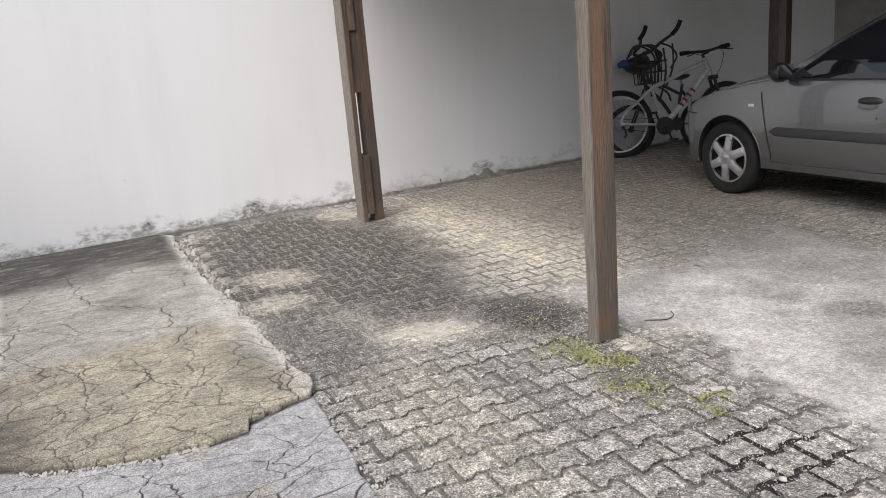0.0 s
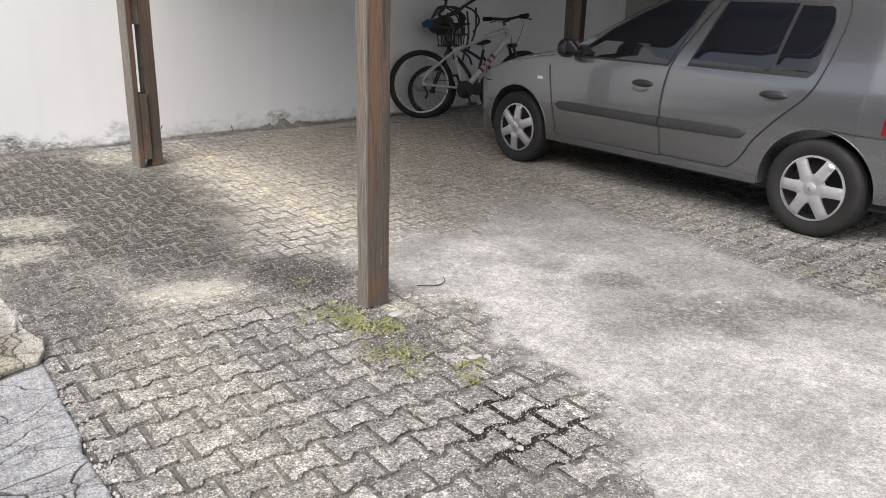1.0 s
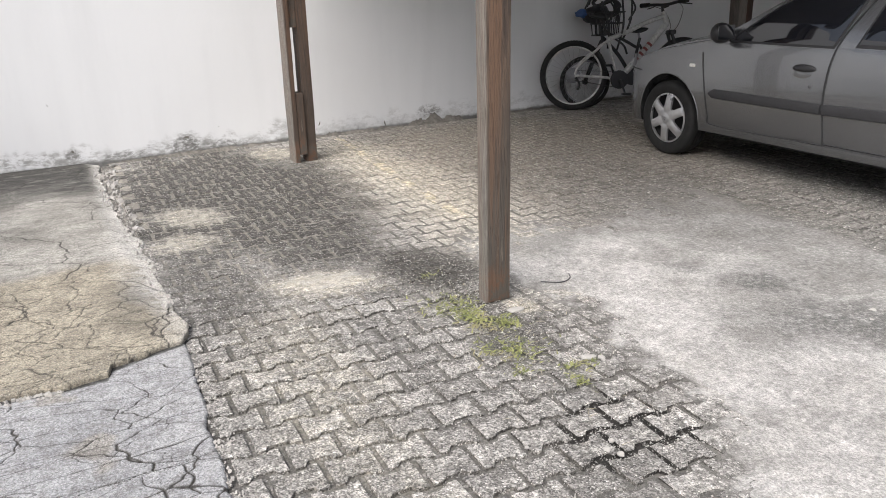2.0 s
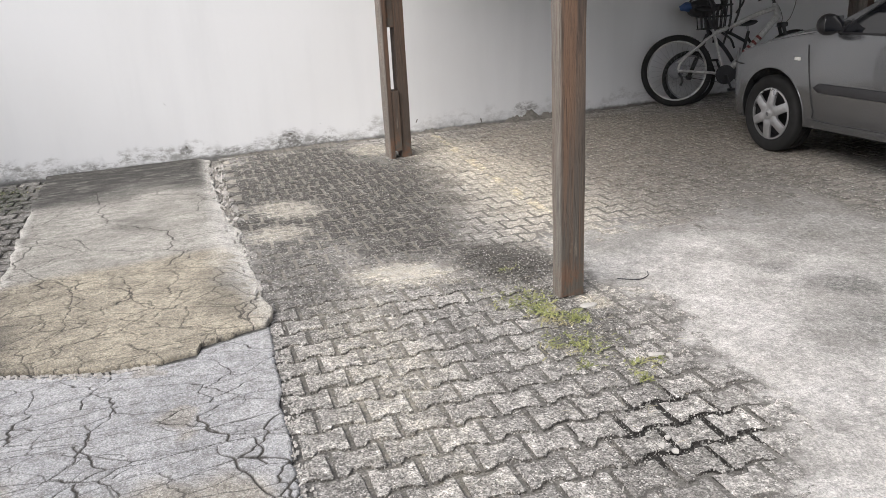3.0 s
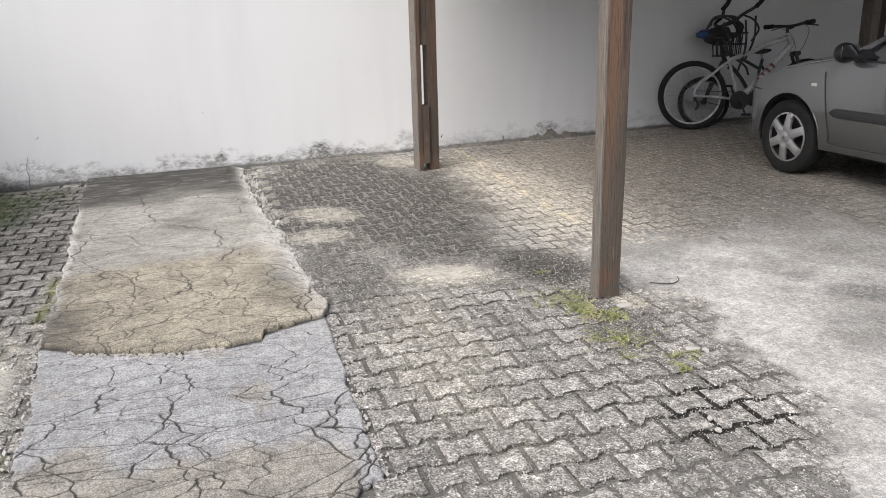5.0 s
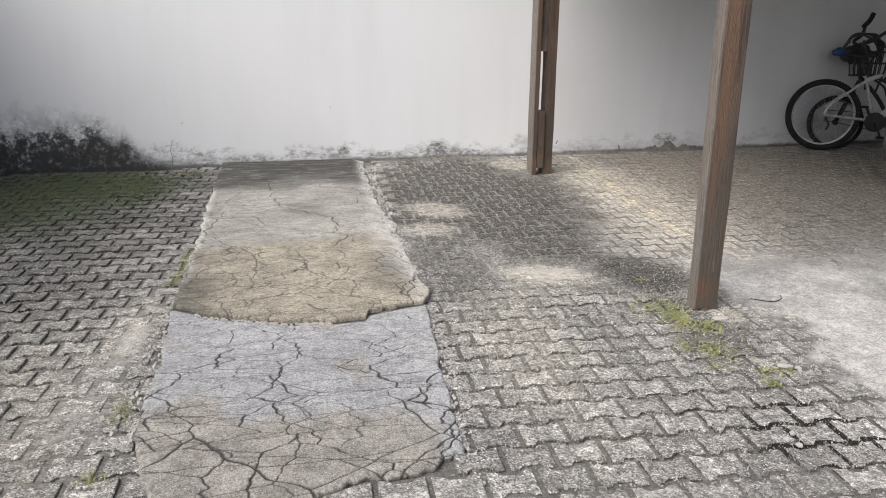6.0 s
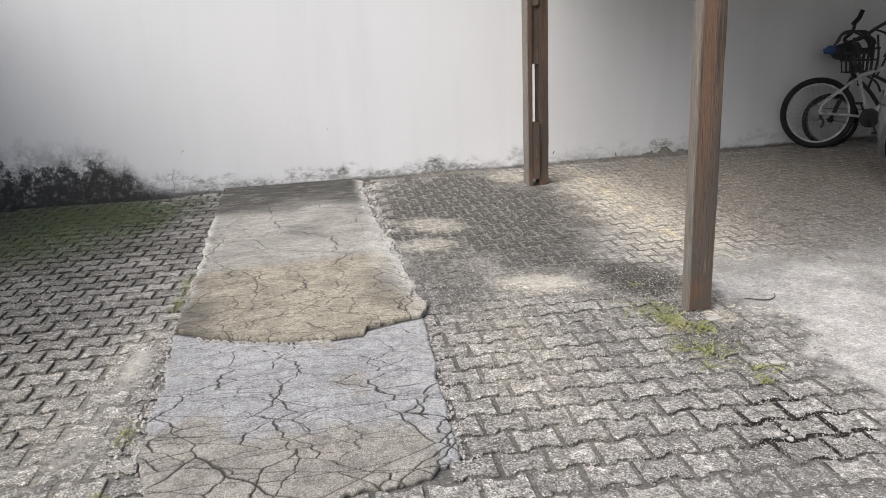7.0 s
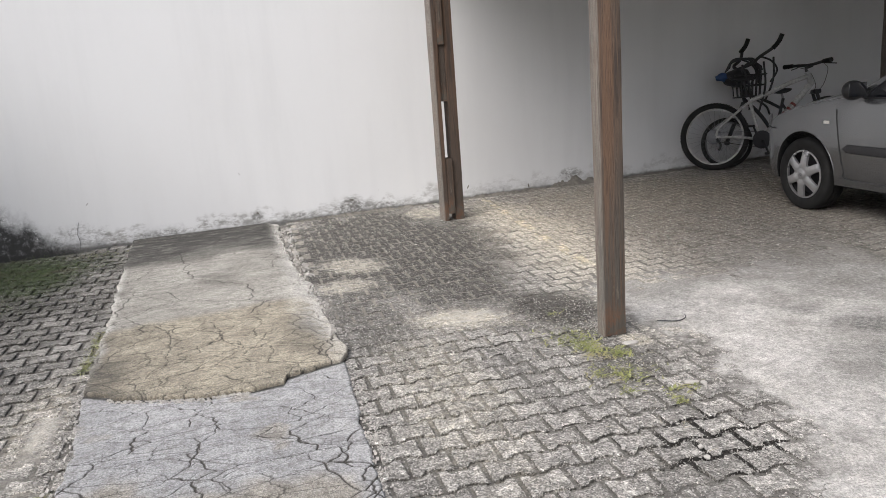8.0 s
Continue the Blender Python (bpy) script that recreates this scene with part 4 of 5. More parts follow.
top_patch("windscreen", 1.26, 1.99, 0.10, M_GLASS, 0.005, "dark windscreen")
top_patch("rear_window", -0.53, -0.24, 0.10, M_GLASS, 0.005, "dark tailgate window")
top_patch("bonnet", 2.06, 2.86, 0.05, M_PAINT, 0.004, "")
# underside, dark
part("underbody", slab_box(-0.5, 2.85, -0.66, 0.66, 0.19, 0.30, 0.02), M_BLACK, car)


def build_wheel():
    w = new("wheel")
    tyre = bmesh.new()
    R, W = 0.283, 0.088
    prof = [(0.185, -W * 0.8), (0.215, -W), (0.25, -W * 1.03), (0.272, -W * 0.95), (R, -W * 0.78), (R + 0.002, -W * 0.3), (R - 0.004, -W * 0.27), (R - 0.004, -W * 0.2), (R + 0.002, -W * 0.17),
            (R + 0.002, W * 0.17), (R - 0.004, W * 0.2), (R - 0.004, W * 0.27), (R + 0.002, W * 0.3), (R, W * 0.78), (0.272, W * 0.95), (0.25, W * 1.03), (0.215, W), (0.185, W * 0.8)]
    t = part("tyre", lathe(tyre, prof, 64), M_RUBBER, w, "black tyre")
    rim = bmesh.new()
    lathe(rim, [(0.001, -0.02), (0.17, -0.01), (0.186, 0.05), (0.19, 0.066), (0.186, -0.05), (0.001, -0.05)], 48)
    part("rim", rim, M_TRIM, w, "black steel rim")
    # one pressed disc: six straight ribbed spokes, a hub plate and an outer ring, with the openings cut out
    cover = bmesh.new()
    radii = [0.02, 0.045, 0.058, 0.072, 0.085, 0.10, 0.12, 0.14, 0.16, 0.172, 0.180, 0.190, 0.194]
    grid = []
    for r in radii:
        half = math.asin(min(0.45, (0.032 + 0.10 * max(0.0, 0.115 - r)) / r))
        ring = []
        for spoke in range(6):
            for k in range(12):
                near = half * (-1 + k / 3) if k < 6 else half + (math.pi / 3 - 2 * half) * (k - 6) / 6
                q = abs(r * math.sin(near)) if k <= 6 else 1.0
                y = 0.080 + 0.018 * (1 - (r / 0.19) ** 2) + (0.008 * max(0.0, 1 - (q / 0.036) ** 2) if 0.06 < r < 0.18 else 0.0)
                y -= 0.010 if r > 0.1925 else 0.0
                t = near + spoke * math.pi / 3
                ring.append(cover.verts.new((r * math.cos(t), y, r * math.sin(t))))
        grid.append(ring)
    for i in range(len(radii) - 1):
        for k in range(72):
            if 0.085 <= radii[i] < 0.18 and k % 12 >= 6:
                continue
            j = (k + 1) % 72
            cover.faces.new((grid[i][k], grid[i + 1][k], grid[i + 1][j], grid[i][j]))
    bmesh.ops.delete(cover, geom=[v for v in cover.verts if not v.link_faces], context="VERTS")
    r = bmesh.ops.extrude_face_region(cover, geom=list(cover.faces))
    for v in [g for g in r["geom"] if isinstance(g, bmesh.types.BMVert)]:
        v.co.y -= 0.018
    bmesh.ops.recalc_face_normals(cover, faces=cover.faces)
    c = part("wheel_cover", cover, M_COVER, w, "silver six-spoke plastic wheel cover")
    hub = bmesh.new()
    lathe(hub, [(0.001, 0.104), (0.026, 0.103), (0.034, 0.099), (0.046, 0.094), (0.05, 0.07), (0.001, 0.07)], 32)
    part("hub_cap", hub, M_COVER, c)
    bm = bmesh.new()
    tube(bm, [(0.0, 0.106, 0.014), (0.009, 0.106, 0.0), (0.0, 0.106, -0.014), (-0.009, 0.106, 0.0)], 0.002, 6, True)
    part("emblem", bm, M_STEEL, c)
    return w


wheel = build_wheel()
wheel.parent = car
for s, side, spin in ((0.0, 1, 0.0), (2.472, 1, 0.4), (0.0, -1, 0.2), (2.472, -1, 0.7)):
    m = Matrix.Translation((s, side * (HALF - 0.105), 0.281)) @ Matrix.Rotation(0 if side > 0 else math.pi, 4, "Z") @ Matrix.Rotation(spin, 4, "Y")
    if s == 0.0 and side == 1:
        wheel.matrix_basis = m
    else:
        copy_thing(wheel, m)


# ---- bicycles ----
def bike_wheel(name, radius, tyre_r, rim_colour, parent, spokes=28, knobs=True):
    """A spoked wheel in its own plane (x, z), about its hub."""
    hub = new(name)
    hub.parent = parent
    bm = bmesh.new()
    n = 64
    pts = [((radius - tyre_r) * math.cos(2 * math.pi * k / n), 0, (radius - tyre_r) * math.sin(2 * math.pi * k / n)) for k in range(n)]
    tube(bm, pts, tyre_r, 10, True)
    if knobs:
        for k in range(72):
            a = 2 * math.pi * k / 72
            for y in (-0.4, 0.4):
                r = bmesh.ops.create_cube(bm, size=0.008)["verts"]
                for v in r:
                    x, yy, z = v.co.x + radius - 0.003, v.co.y + y * tyre_r, v.co.z * 1.4
                    v.co = Vector((x * math.cos(a) - z * math.sin(a), yy, x * math.sin(a) + z * math.cos(a)))
    part("tyre", bm, M_RUBBER, hub, "black tyre")
    bm = bmesh.new()
    r0 = radius - 2 * tyre_r
    lathe(bm, [(r0 + 0.004, -0.012), (r0 - 0.010, -0.010), (r0 - 0.014, 0.0), (r0 - 0.010, 0.010), (r0 + 0.004, 0.012)], 64)
    part("rim", bm, rim_colour, hub)
    bm = bmesh.new()
    for k in range(spokes):
        a = 2 * math.pi * k / spokes
        b = a + (0.45 if k % 2 else -0.45)
        y = 0.028 if k % 4 < 2 else -0.028
        tube(bm, [(0.022 * math.cos(b), y, 0.022 * math.sin(b)), ((r0 - 0.02) * math.cos(a), 0, (r0 - 0.02) * math.sin(a))], 0.0011, 4)
    part("spokes", bm, M_STEEL, hub)
    bm = bmesh.new()
    lathe(bm, [(0.001, -0.05), (0.008, -0.05), (0.026, -0.032), (0.014, -0.02), (0.014, 0.02), (0.026, 0.032), (0.008, 0.05), (0.001, 0.05)], 20)
    part("hub", bm, M_BLACK, hub)
    return hub


def disc(bm, x, y, z, r, thick, teeth=0):
    n = 48
    ring = []
    for yy in (y - thick / 2, y + thick / 2):
        ring.append([bm.verts.new((x + (r + (0.004 if teeth and k % 2 else 0)) * math.cos(2 * math.pi * k / n), yy, z + (r + (0.004 if teeth and k % 2 else 0)) * math.sin(2 * math.pi * k / n))) for k in range(n)])
    for k in range(n):
        bm.faces.new((ring[0][k], ring[0][(k + 1) % n], ring[1][(k + 1) % n], ring[1][k]))
    bm.faces.new(ring[0][::-1])
    bm.faces.new(ring[1])
    return bm


def saddle(parent, x, z, length=0.26, material=None):
    bm = bmesh.new()
    bmesh.ops.create_uvsphere(bm, u_segments=20, v_segments=12, radius=1.0)
    for v in bm.verts:
        a, b, c = v.co
        w = 0.072 * (0.28 + 0.72 * max(0.0, 0.5 - 0.5 * a) ** 1.3)
        v.co = Vector((x + a * length / 2, b * w, z + c * 0.028 + 0.012 * a * a - (0.02 * b * b)))
    return part("saddle", bm, material or M_BLACK, parent, "worn black saddle")


def mountain_bike():
    m = Matrix.Translation((-5.38, 7.03, 0)) @ Matrix.Rotation(radians(62), 4, "Z") @ Matrix.Translation((0.415, 0, 0)) @ Matrix.Rotation(radians(-6), 4, "X")
    bike = empty("mountain_bicycle", m, "white mountain bicycle with red lettering leaning towards the wall", "bicycle", "parked bicycles")
    R = 0.362
    rear, bb, seat, head, crown, front = (-0.375, 0, R), (0.105, 0, 0.305), (-0.01, 0, 0.72), (0.585, 0, 0.965), (0.655, 0, 0.765), (0.80, 0, R)
    w = bike_wheel("rear_wheel", R, 0.031, M_WHITE, bike)
    w.location = rear
    w = bike_wheel("front_wheel", R, 0.031, M_WHITE, bike)
    w.location = front
    w.rotation_euler.z = radians(12)
    low_head = (0.625, 0, 0.85)
    bm = bmesh.new()
    tube(bm, bend([seat, (0.2, 0, 0.80), (0.40, 0, 0.885), (0.588, 0, 0.945)]), 0.025, 12)
    part("top_tube", bm, M_WHITE, bike)
    bm = bmesh.new()
    tube(bm, bend([bb, (0.30, 0, 0.505), (0.48, 0, 0.705), (0.617, 0, 0.868)]), 0.033, 12)
    down = part("down_tube", bm, M_WHITE, bike)
    # red lettering on the down tube, worn to plain bars
    for k in range(4):
        t0, t1 = 0.36 + k * 0.085, 0.36 + k * 0.085 + 0.034
        p = [Vector(bb).lerp(Vector((0.617, 0, 0.868)), t) + Vector((0.006, 0, -0.004)) for t in (t0, t1)]
        bm = bmesh.new()
        tube(bm, [(q.x, q.y - 0.004, q.z) for q in p], 0.0325, 10)
        part("marking_bar", bm, M_RED, down, "plain red bar")
    bm = bmesh.new()
    tube(bm, [bb, (0.045, 0, 0.52), (-0.02, 0, 0.765)], 0.017, 12)
    part("seat_tube", bm, M_WHITE, bike)
    for y in (0.055, -0.055):
        bm = bmesh.new()
        tube(bm, bend([(rear[0], y, R), (-0.15, y * 0.9, R - 0.02), (0.0, y * 0.6, 0.325), (bb[0], y * 0.4, bb[2])]), 0.014, 8)
        part("chain_stay", bm, M_WHITE, bike)
        bm = bmesh.new()
        tube(bm, bend([(rear[0], y, R + 0.01), (-0.33, y, 0.46), (-0.12, y * 0.75, 0.635), (seat[0], y * 0.2, seat[2] - 0.01)]), 0.013, 8)
        part("seat_stay", bm, M_WHITE, bike)
        bm = bmesh.new()
        tube(bm, [(crown[0], y * 1.2, crown[2]), (0.70, y * 1.2, 0.60), (0.705, y * 1.2, 0.595)], 0.017, 10)
        tube(bm, [(0.70, y * 1.2, 0.60), (front[0], y * 1.2, front[2])], 0.021, 10)
        part("fork_leg", bm, M_BLACK, bike)
    bm = bmesh.new()
    tube(bm, [(0.578, 0, 0.985), low_head], 0.030, 14)
    part("head_tube", bm, M_WHITE, bike)
    part("fork_crown", slab_box(0.63, 0.70, -0.075, 0.075, 0.755, 0.80, 0.012, 2), M_BLACK, bike)
    bm = bmesh.new()
    tube(bm, [(-0.02, 0, 0.76), (-0.075, 0, 0.93)], 0.014, 10)
    part("seat_post", bm, M_BLACK, bike)
    saddle(bike, -0.09, 0.965)
    bm = bmesh.new()
    tube(bm, [(0.575, 0, 0.99), (0.565, 0, 1.03), (0.63, 0.0, 1.055)], 0.018, 10)
    part("stem", bm, M_BLACK, bike)
    bar = new("handlebar")
    bar.parent = bike
    bar.matrix_basis = Matrix.Translation((0.60, 0, 1.06)) @ Matrix.Rotation(radians(25), 4, "Z")
    bm = bmesh.new()
    tube(bm, bend([(-0.03, 0.33, 0.015), (-0.01, 0.17, 0.01), (0, 0.05, 0), (0, -0.05, 0), (-0.01, -0.17, 0.01), (-0.03, -0.33, 0.015)]), 0.016, 10)
    part("tube", bm, M_BLACK, bar)
    for y in (1, -1):
        bm = bmesh.new()
        tube(bm, [(-0.02, y * 0.22, 0.013), (-0.032, y * 0.335, 0.015)], [0.022, 0.025], 12)
        part("grip", bm, M_RUBBER, bar, "black rubber grip")
        bm = bmesh.new()
        tube(bm, bend([(-0.01, y * 0.18, 0.005), (0.045, y * 0.22, -0.005), (0.05, y * 0.32, -0.02)]), 0.006, 6)
        part("brake_lever", bm, M_BLACK, bar)
        bm = bmesh.new()
        tube(bm, bend([(0.01, y * 0.19, 0.0), (0.12, y * 0.13, -0.06), (0.13, y * 0.05, -0.22), (0.03, y * 0.03, -0.30)]), 0.003, 6)
        part("cable", bm, M_BLACK, bar)
    bm = bmesh.new()
    for y, r in ((-0.045, 0.095), (-0.052, 0.075)):
        disc(bm, bb[0], y, bb[2], r, 0.003, 1)
    part("chainring", bm, M_BLACK, bike)
    for y, dx, dz in ((-0.075, 0.06, -0.15), (0.075, -0.06, 0.15)):
        bm = bmesh.new()
        tube(bm, [(bb[0], y, bb[2]), (bb[0] + dx, y, bb[2] + dz)], [0.015, 0.010], 8)
        part("crank_arm", bm, M_BLACK, bike)
        part("pedal", slab_box(bb[0] + dx - 0.045, bb[0] + dx + 0.045, min(y, y * 2.1), max(y, y * 2.1), bb[2] + dz - 0.012, bb[2] + dz + 0.012, 0.006), M_BLACK, bike)
    bm = bmesh.new()
    for k in range(6):
        disc(bm, rear[0], -0.03 - 0.004 * k, R, 0.055 - 0.006 * k, 0.002, 1)
    part("sprocket_cassette", bm, M_STEEL, bike)
    bm = disc(bmesh.new(), rear[0], 0.04, R, 0.08, 0.002)
    part("brake_disc", bm, M_STEEL, bike)
    bm = bmesh.new()
    for up in (0.05, -0.05):
        tube(bm, [(rear[0], -0.045, R + up), (bb[0], -0.047, bb[2] + up * 1.7)], 0.003, 6)
    part("chain", bm, M_BLACK, bike)
    bm = bmesh.new()
    tube(bm, bend([(rear[0] + 0.01, -0.05, R - 0.02), (rear[0] + 0.05, -0.05, R - 0.09), (rear[0] + 0.03, -0.05, R - 0.15)]), [0.018] + [0.012] * 12, 8)
    part("derailleur", bm, M_BLACK, bike)


def small_bike():
    m = Matrix.Translation((-5.38, 7.03, 0)) @ Matrix.Rotation(radians(62), 4, "Z") @ Matrix.Translation((0.35, 0.13, 0)) @ Matrix.Rotation(radians(-4), 4, "X")
    bike = empty("small_bicycle", m, "small dark bicycle with raised handlebars, carrier basket and blue bag", "bicycle", "parked bicycles")
    R = 0.275
    front, rear = (-0.16, 0, R), (0.66, 0, R)
    w = bike_wheel("front_wheel", R, 0.024, M_STEEL, bike, 24, False)
    w.location = front
    w = bike_wheel("rear_wheel", R, 0.024, M_STEEL, bike, 24, False)
    w.location = rear
    bm = bmesh.new()
    tube(bm, bend([(0.02, 0, 0.74), (0.2, 0, 0.55), (0.34, 0, 0.33)]), 0.02, 10)
    part("down_tube", bm, M_BLACK, bike)
    bm = bmesh.new()
    tube(bm, bend([(0.01, 0, 0.80), (0.22, 0, 0.72), (0.40, 0, 0.62)]), 0.016, 10)
    part("top_tube", bm, M_BLACK, bike)
    bm = bmesh.new()
    tube(bm, [(0.34, 0, 0.30), (0.43, 0, 0.72)], 0.016, 10)
    part("seat_tube", bm, M_BLACK, bike)
    bm = bmesh.new()
    tube(bm, [(0.03, 0, 0.70), (-0.015, 0, 0.90), (-0.045, 0, 1.06)], 0.018, 10)
    part("steering_column", bm, M_BLACK, bike)
    for y in (0.045, -0.045):
        bm = bmesh.new()
        tube(bm, bend([(0.02, y, 0.71), (-0.05, y, 0.55), (front[0], y, R)]), 0.011, 8)
        part("fork_leg", bm, M_BLACK, bike)
        bm = bmesh.new()
        tube(bm, [(0.42, y * 0.4, 0.66), (rear[0], y, R), (0.34, y * 0.5, 0.30)], 0.009, 8)
        part("stay", bm, M_BLACK, bike)
        # one tall curved horn of the handlebar on each side
        s0 = 0.10 if y < 0 else -0.03
        tip = 0.36 if y < 0 else 0.11
        bm = bmesh.new()
        tube(bm, bend([(-0.045, y * 0.6, 1.06), (s0 - 0.03, y * 2.2, 1.10), (s0 + 0.05, y * 3.2, 1.17), (tip - 0.06, y * 3.8, 1.27), (tip, y * 4.2, 1.375)]), 0.017, 10)
        part("handlebar_horn", bm, M_BLACK, bike, "tall black curved handlebar end")
        bm = bmesh.new()
        tube(bm, bend([(tip - 0.085, y * 3.7, 1.245), (tip - 0.03, y * 4.0, 1.31), (tip + 0.003, y * 4.25, 1.385)]), 0.024, 10)
        part("grip", bm, M_RUBBER, bike)
        bm = bmesh.new()
        tube(bm, bend([(s0 + 0.06, y * 3.2, 1.17), (s0 + 0.16, y * 3.6, 1.12), (s0 + 0.22, y * 3.6, 1.02), (s0 + 0.16, y * 3.0, 0.90)]), 0.010, 6)
        part("brake_cable", bm, M_BLACK, bike)
    bm = bmesh.new()
    for a in (0.0, 1.0, 2.0):
        tube(bm, bend([(-0.18 + 0.02 * a, -0.03, 1.03 + 0.02 * a), (-0.10, -0.05, 1.16 - 0.01 * a), (0.06 + 0.03 * a, -0.05, 1.15), (0.16, -0.03, 1.03 - 0.05 * a), (0.20, 0.0, 0.88)]), 0.010, 6)
    part("cable_loop", bm, M_BLACK, bike)
    # wire carrier basket
    basket = new("basket")
    basket.parent = bike
    bm = bmesh.new()
    for z, sx in ((0.99, 1.0), (0.88, 0.94), (0.76, 0.88)):
        x0, x1, h = 0.07 - 0.16 * sx, 0.07 + 0.16 * sx, 0.11 * sx
        tube(bm, [(x0, -h, z), (x1, -h, z), (x1, h, z), (x0, h, z)], 0.0085, 6, True)
    part("hoop", bm, M_BLACK, basket)
    bm = bmesh.new()
    for k in range(8):
        x = -0.08 + 0.3 * k / 7
        for y in (-1, 1):
            tube(bm, [(x, y * 0.11, 0.98), (0.07 + (x - 0.07) * 0.88, y * 0.097, 0.76), (0.07 + (x - 0.07) * 0.88, 0, 0.758)], 0.0068, 5)
    part("wire", bm, M_BLACK, basket)
    bm = bmesh.new()
    bmesh.ops.create_icosphere(bm, subdivisions=3, radius=1.0)
    for v in bm.verts:
        q = 1 + 0.25 * noise.noise(v.co * 1.7)
        v.co = Vector((-0.04 + 0.15 * v.co.x * q, 0.085 * v.co.y * q, 0.97 + 0.095 * v.co.z * q))
    part("saddle_bag", bm, M_BLACK, bike, "crumpled black bag")
    bm = bmesh.new()
    bmesh.ops.create_icosphere(bm, subdivisions=3, radius=1.0)
    for v in bm.verts:
        q = 1 + 0.35 * noise.noise(v.co * 1.9 + Vector((4, 0, 0)))
        v.co = Vector((-0.20 + 0.075 * v.co.x * q, -0.02 + 0.04 * v.co.y * q, 0.985 + 0.045 * v.co.z * q))
    part("blue_bag", bm, M_BLUE, bike, "small blue plastic bag")
    # bent carrier struts, a coiled lock and bag straps round the basket
    for k, (x0, x1, z0, z1) in enumerate(((-0.02, 0.06, 1.10, 0.62), (0.20, 0.16, 1.12, 0.60), (0.30, 0.22, 1.16, 0.70), (0.10, 0.27, 0.74, 0.56))):
        bm = bmesh.new()
        tube(bm, bend([(x0, -0.10, z0), ((x0 + x1) / 2 + 0.03, -0.13, (z0 + z1) / 2), (x1, -0.08, z1)]), 0.011, 8)
        part("carrier_strut", bm, M_BLACK, bike)
    bm = bmesh.new()
    tube(bm, [(0.08 + 0.10 * math.cos(0.55 * k), -0.12 + 0.004 * k, 1.03 + 0.085 * math.sin(0.55 * k)) for k in range(26)], 0.011, 8)
    part("coiled_lock", bm, M_BLACK, bike, "black coiled cable lock")
    saddle(bike, 0.40, 0.80, 0.24)
    bm = bmesh.new()
    tube(bm, [(0.43, 0, 0.70), (0.41, 0, 0.79)], 0.012, 8)
    part("seat_post", bm, M_STEEL, bike)
    bm = disc(bmesh.new(), 0.34, -0.04, 0.30, 0.07, 0.003, 1)
    part("chainring", bm, M_BLACK, bike)


mountain_bike()
small_bike()


# ---- weeds, moss, stones and rubble ----
def blades(name, spots, count, length, width, material, label, category, seed, flat=0.5):
    """Tufts of narrow bent leaves, scattered in soft clumps round (u, v, spread) spots."""
    rng = random.Random(seed)
    co, faces = [], []
    for u0, v0, su, sv, share in spots:
        for _ in range(int(count * share)):
            u, v = rng.gauss(u0, su), rng.gauss(v0, sv)
            p = uv(u, v, 0.001)
            a = rng.uniform(0, 2 * math.pi)
            ln, wd = length * rng.uniform(0.4, 1.2), width * rng.uniform(0.6, 1.3)
            d, sd = Vector((math.cos(a), math.sin(a), 0)), Vector((-math.sin(a), math.cos(a), 0))
            lift = rng.uniform(0.15, 1.0) * (1 - flat) + 0.1
            b = len(co)
            for k in range(4):
                t = k / 3
                q = p + d * ln * t * (1 - 0.3 * lift) + Vector((0, 0, ln * lift * (t - 0.55 * t * t)))
                hw = wd * (0.7 + 0.6 * t) * (1 - t) + 0.0004
                co += [tuple(q - sd * hw), tuple(q + sd * hw + Vector((0, 0, hw * 0.4)))]
            faces += [(b + 2 * k, b + 2 * k + 1, b + 2 * k + 3, b + 2 * k + 2) for k in range(3)]
    me = bpy.data.meshes.new(name)
    me.from_pydata(co, [], faces)
    me.materials.append(material)
    return tagged(new(name, me), label, category, "", "stuff")


def leaf_material(name, a, b, dry):
    n = Nodes(name, 0.6)
    c = n.mix(n.island(), a, b)
    c = n.mix(n.ramp(n.noise(6.0, 3), 0.5, 0.65), c, dry)
    n.b.inputs["Subsurface Weight"].default_value = 0.0
    return n.done(c)


M_WEED = leaf_material("yellow_green_weed", (0.11, 0.13, 0.045), (0.30, 0.31, 0.12), (0.30, 0.27, 0.15))
M_TURF = leaf_material("dull_green_moss", (0.026, 0.046, 0.011), (0.07, 0.10, 0.027), (0.06, 0.06, 0.026))
M_STRAW = leaf_material("dry_straw", (0.30, 0.27, 0.19), (0.42, 0.38, 0.28), (0.22, 0.19, 0.13))
blades("weeds", [(1.90, 2.96, 0.07, 0.07, 0.20), (1.76, 2.97, 0.06, 0.035, 0.20), (1.66, 2.99, 0.05, 0.04, 0.20), (1.62, 3.07, 0.04, 0.03, 0.12), (1.42, 2.92, 0.05, 0.05, 0.14),
                 (1.36, 2.99, 0.05, 0.06, 0.08), (1.18, 3.10, 0.025, 0.05, 0.07), (1.08, 3.04, 0.03, 0.02, 0.05), (2.27, 3.02, 0.02, 0.02, 0.03), (1.25, 2.90, 0.02, 0.02, 0.03),
                 (0.62, 5.35, 0.10, 0.12, 0.12), (0.95, 5.2, 0.08, 0.05, 0.05)], 800, 0.030, 0.0042, M_WEED, "low yellow-green weeds creeping between the pavers", "weeds", 3, 0.35)
blades("moss_turf", [(4.6, -0.55, 0.45, 0.35, 0.5), (5.1, -0.4, 0.25, 0.4, 0.35), (4.9, 0.0, 0.25, 0.15, 0.15), (3.9, -0.75, 0.3, 0.25, 0.2)], 14000, 0.028, 0.0024, M_TURF, "dull green moss and short grass in the shady corner", "grass", 4, 0.3)
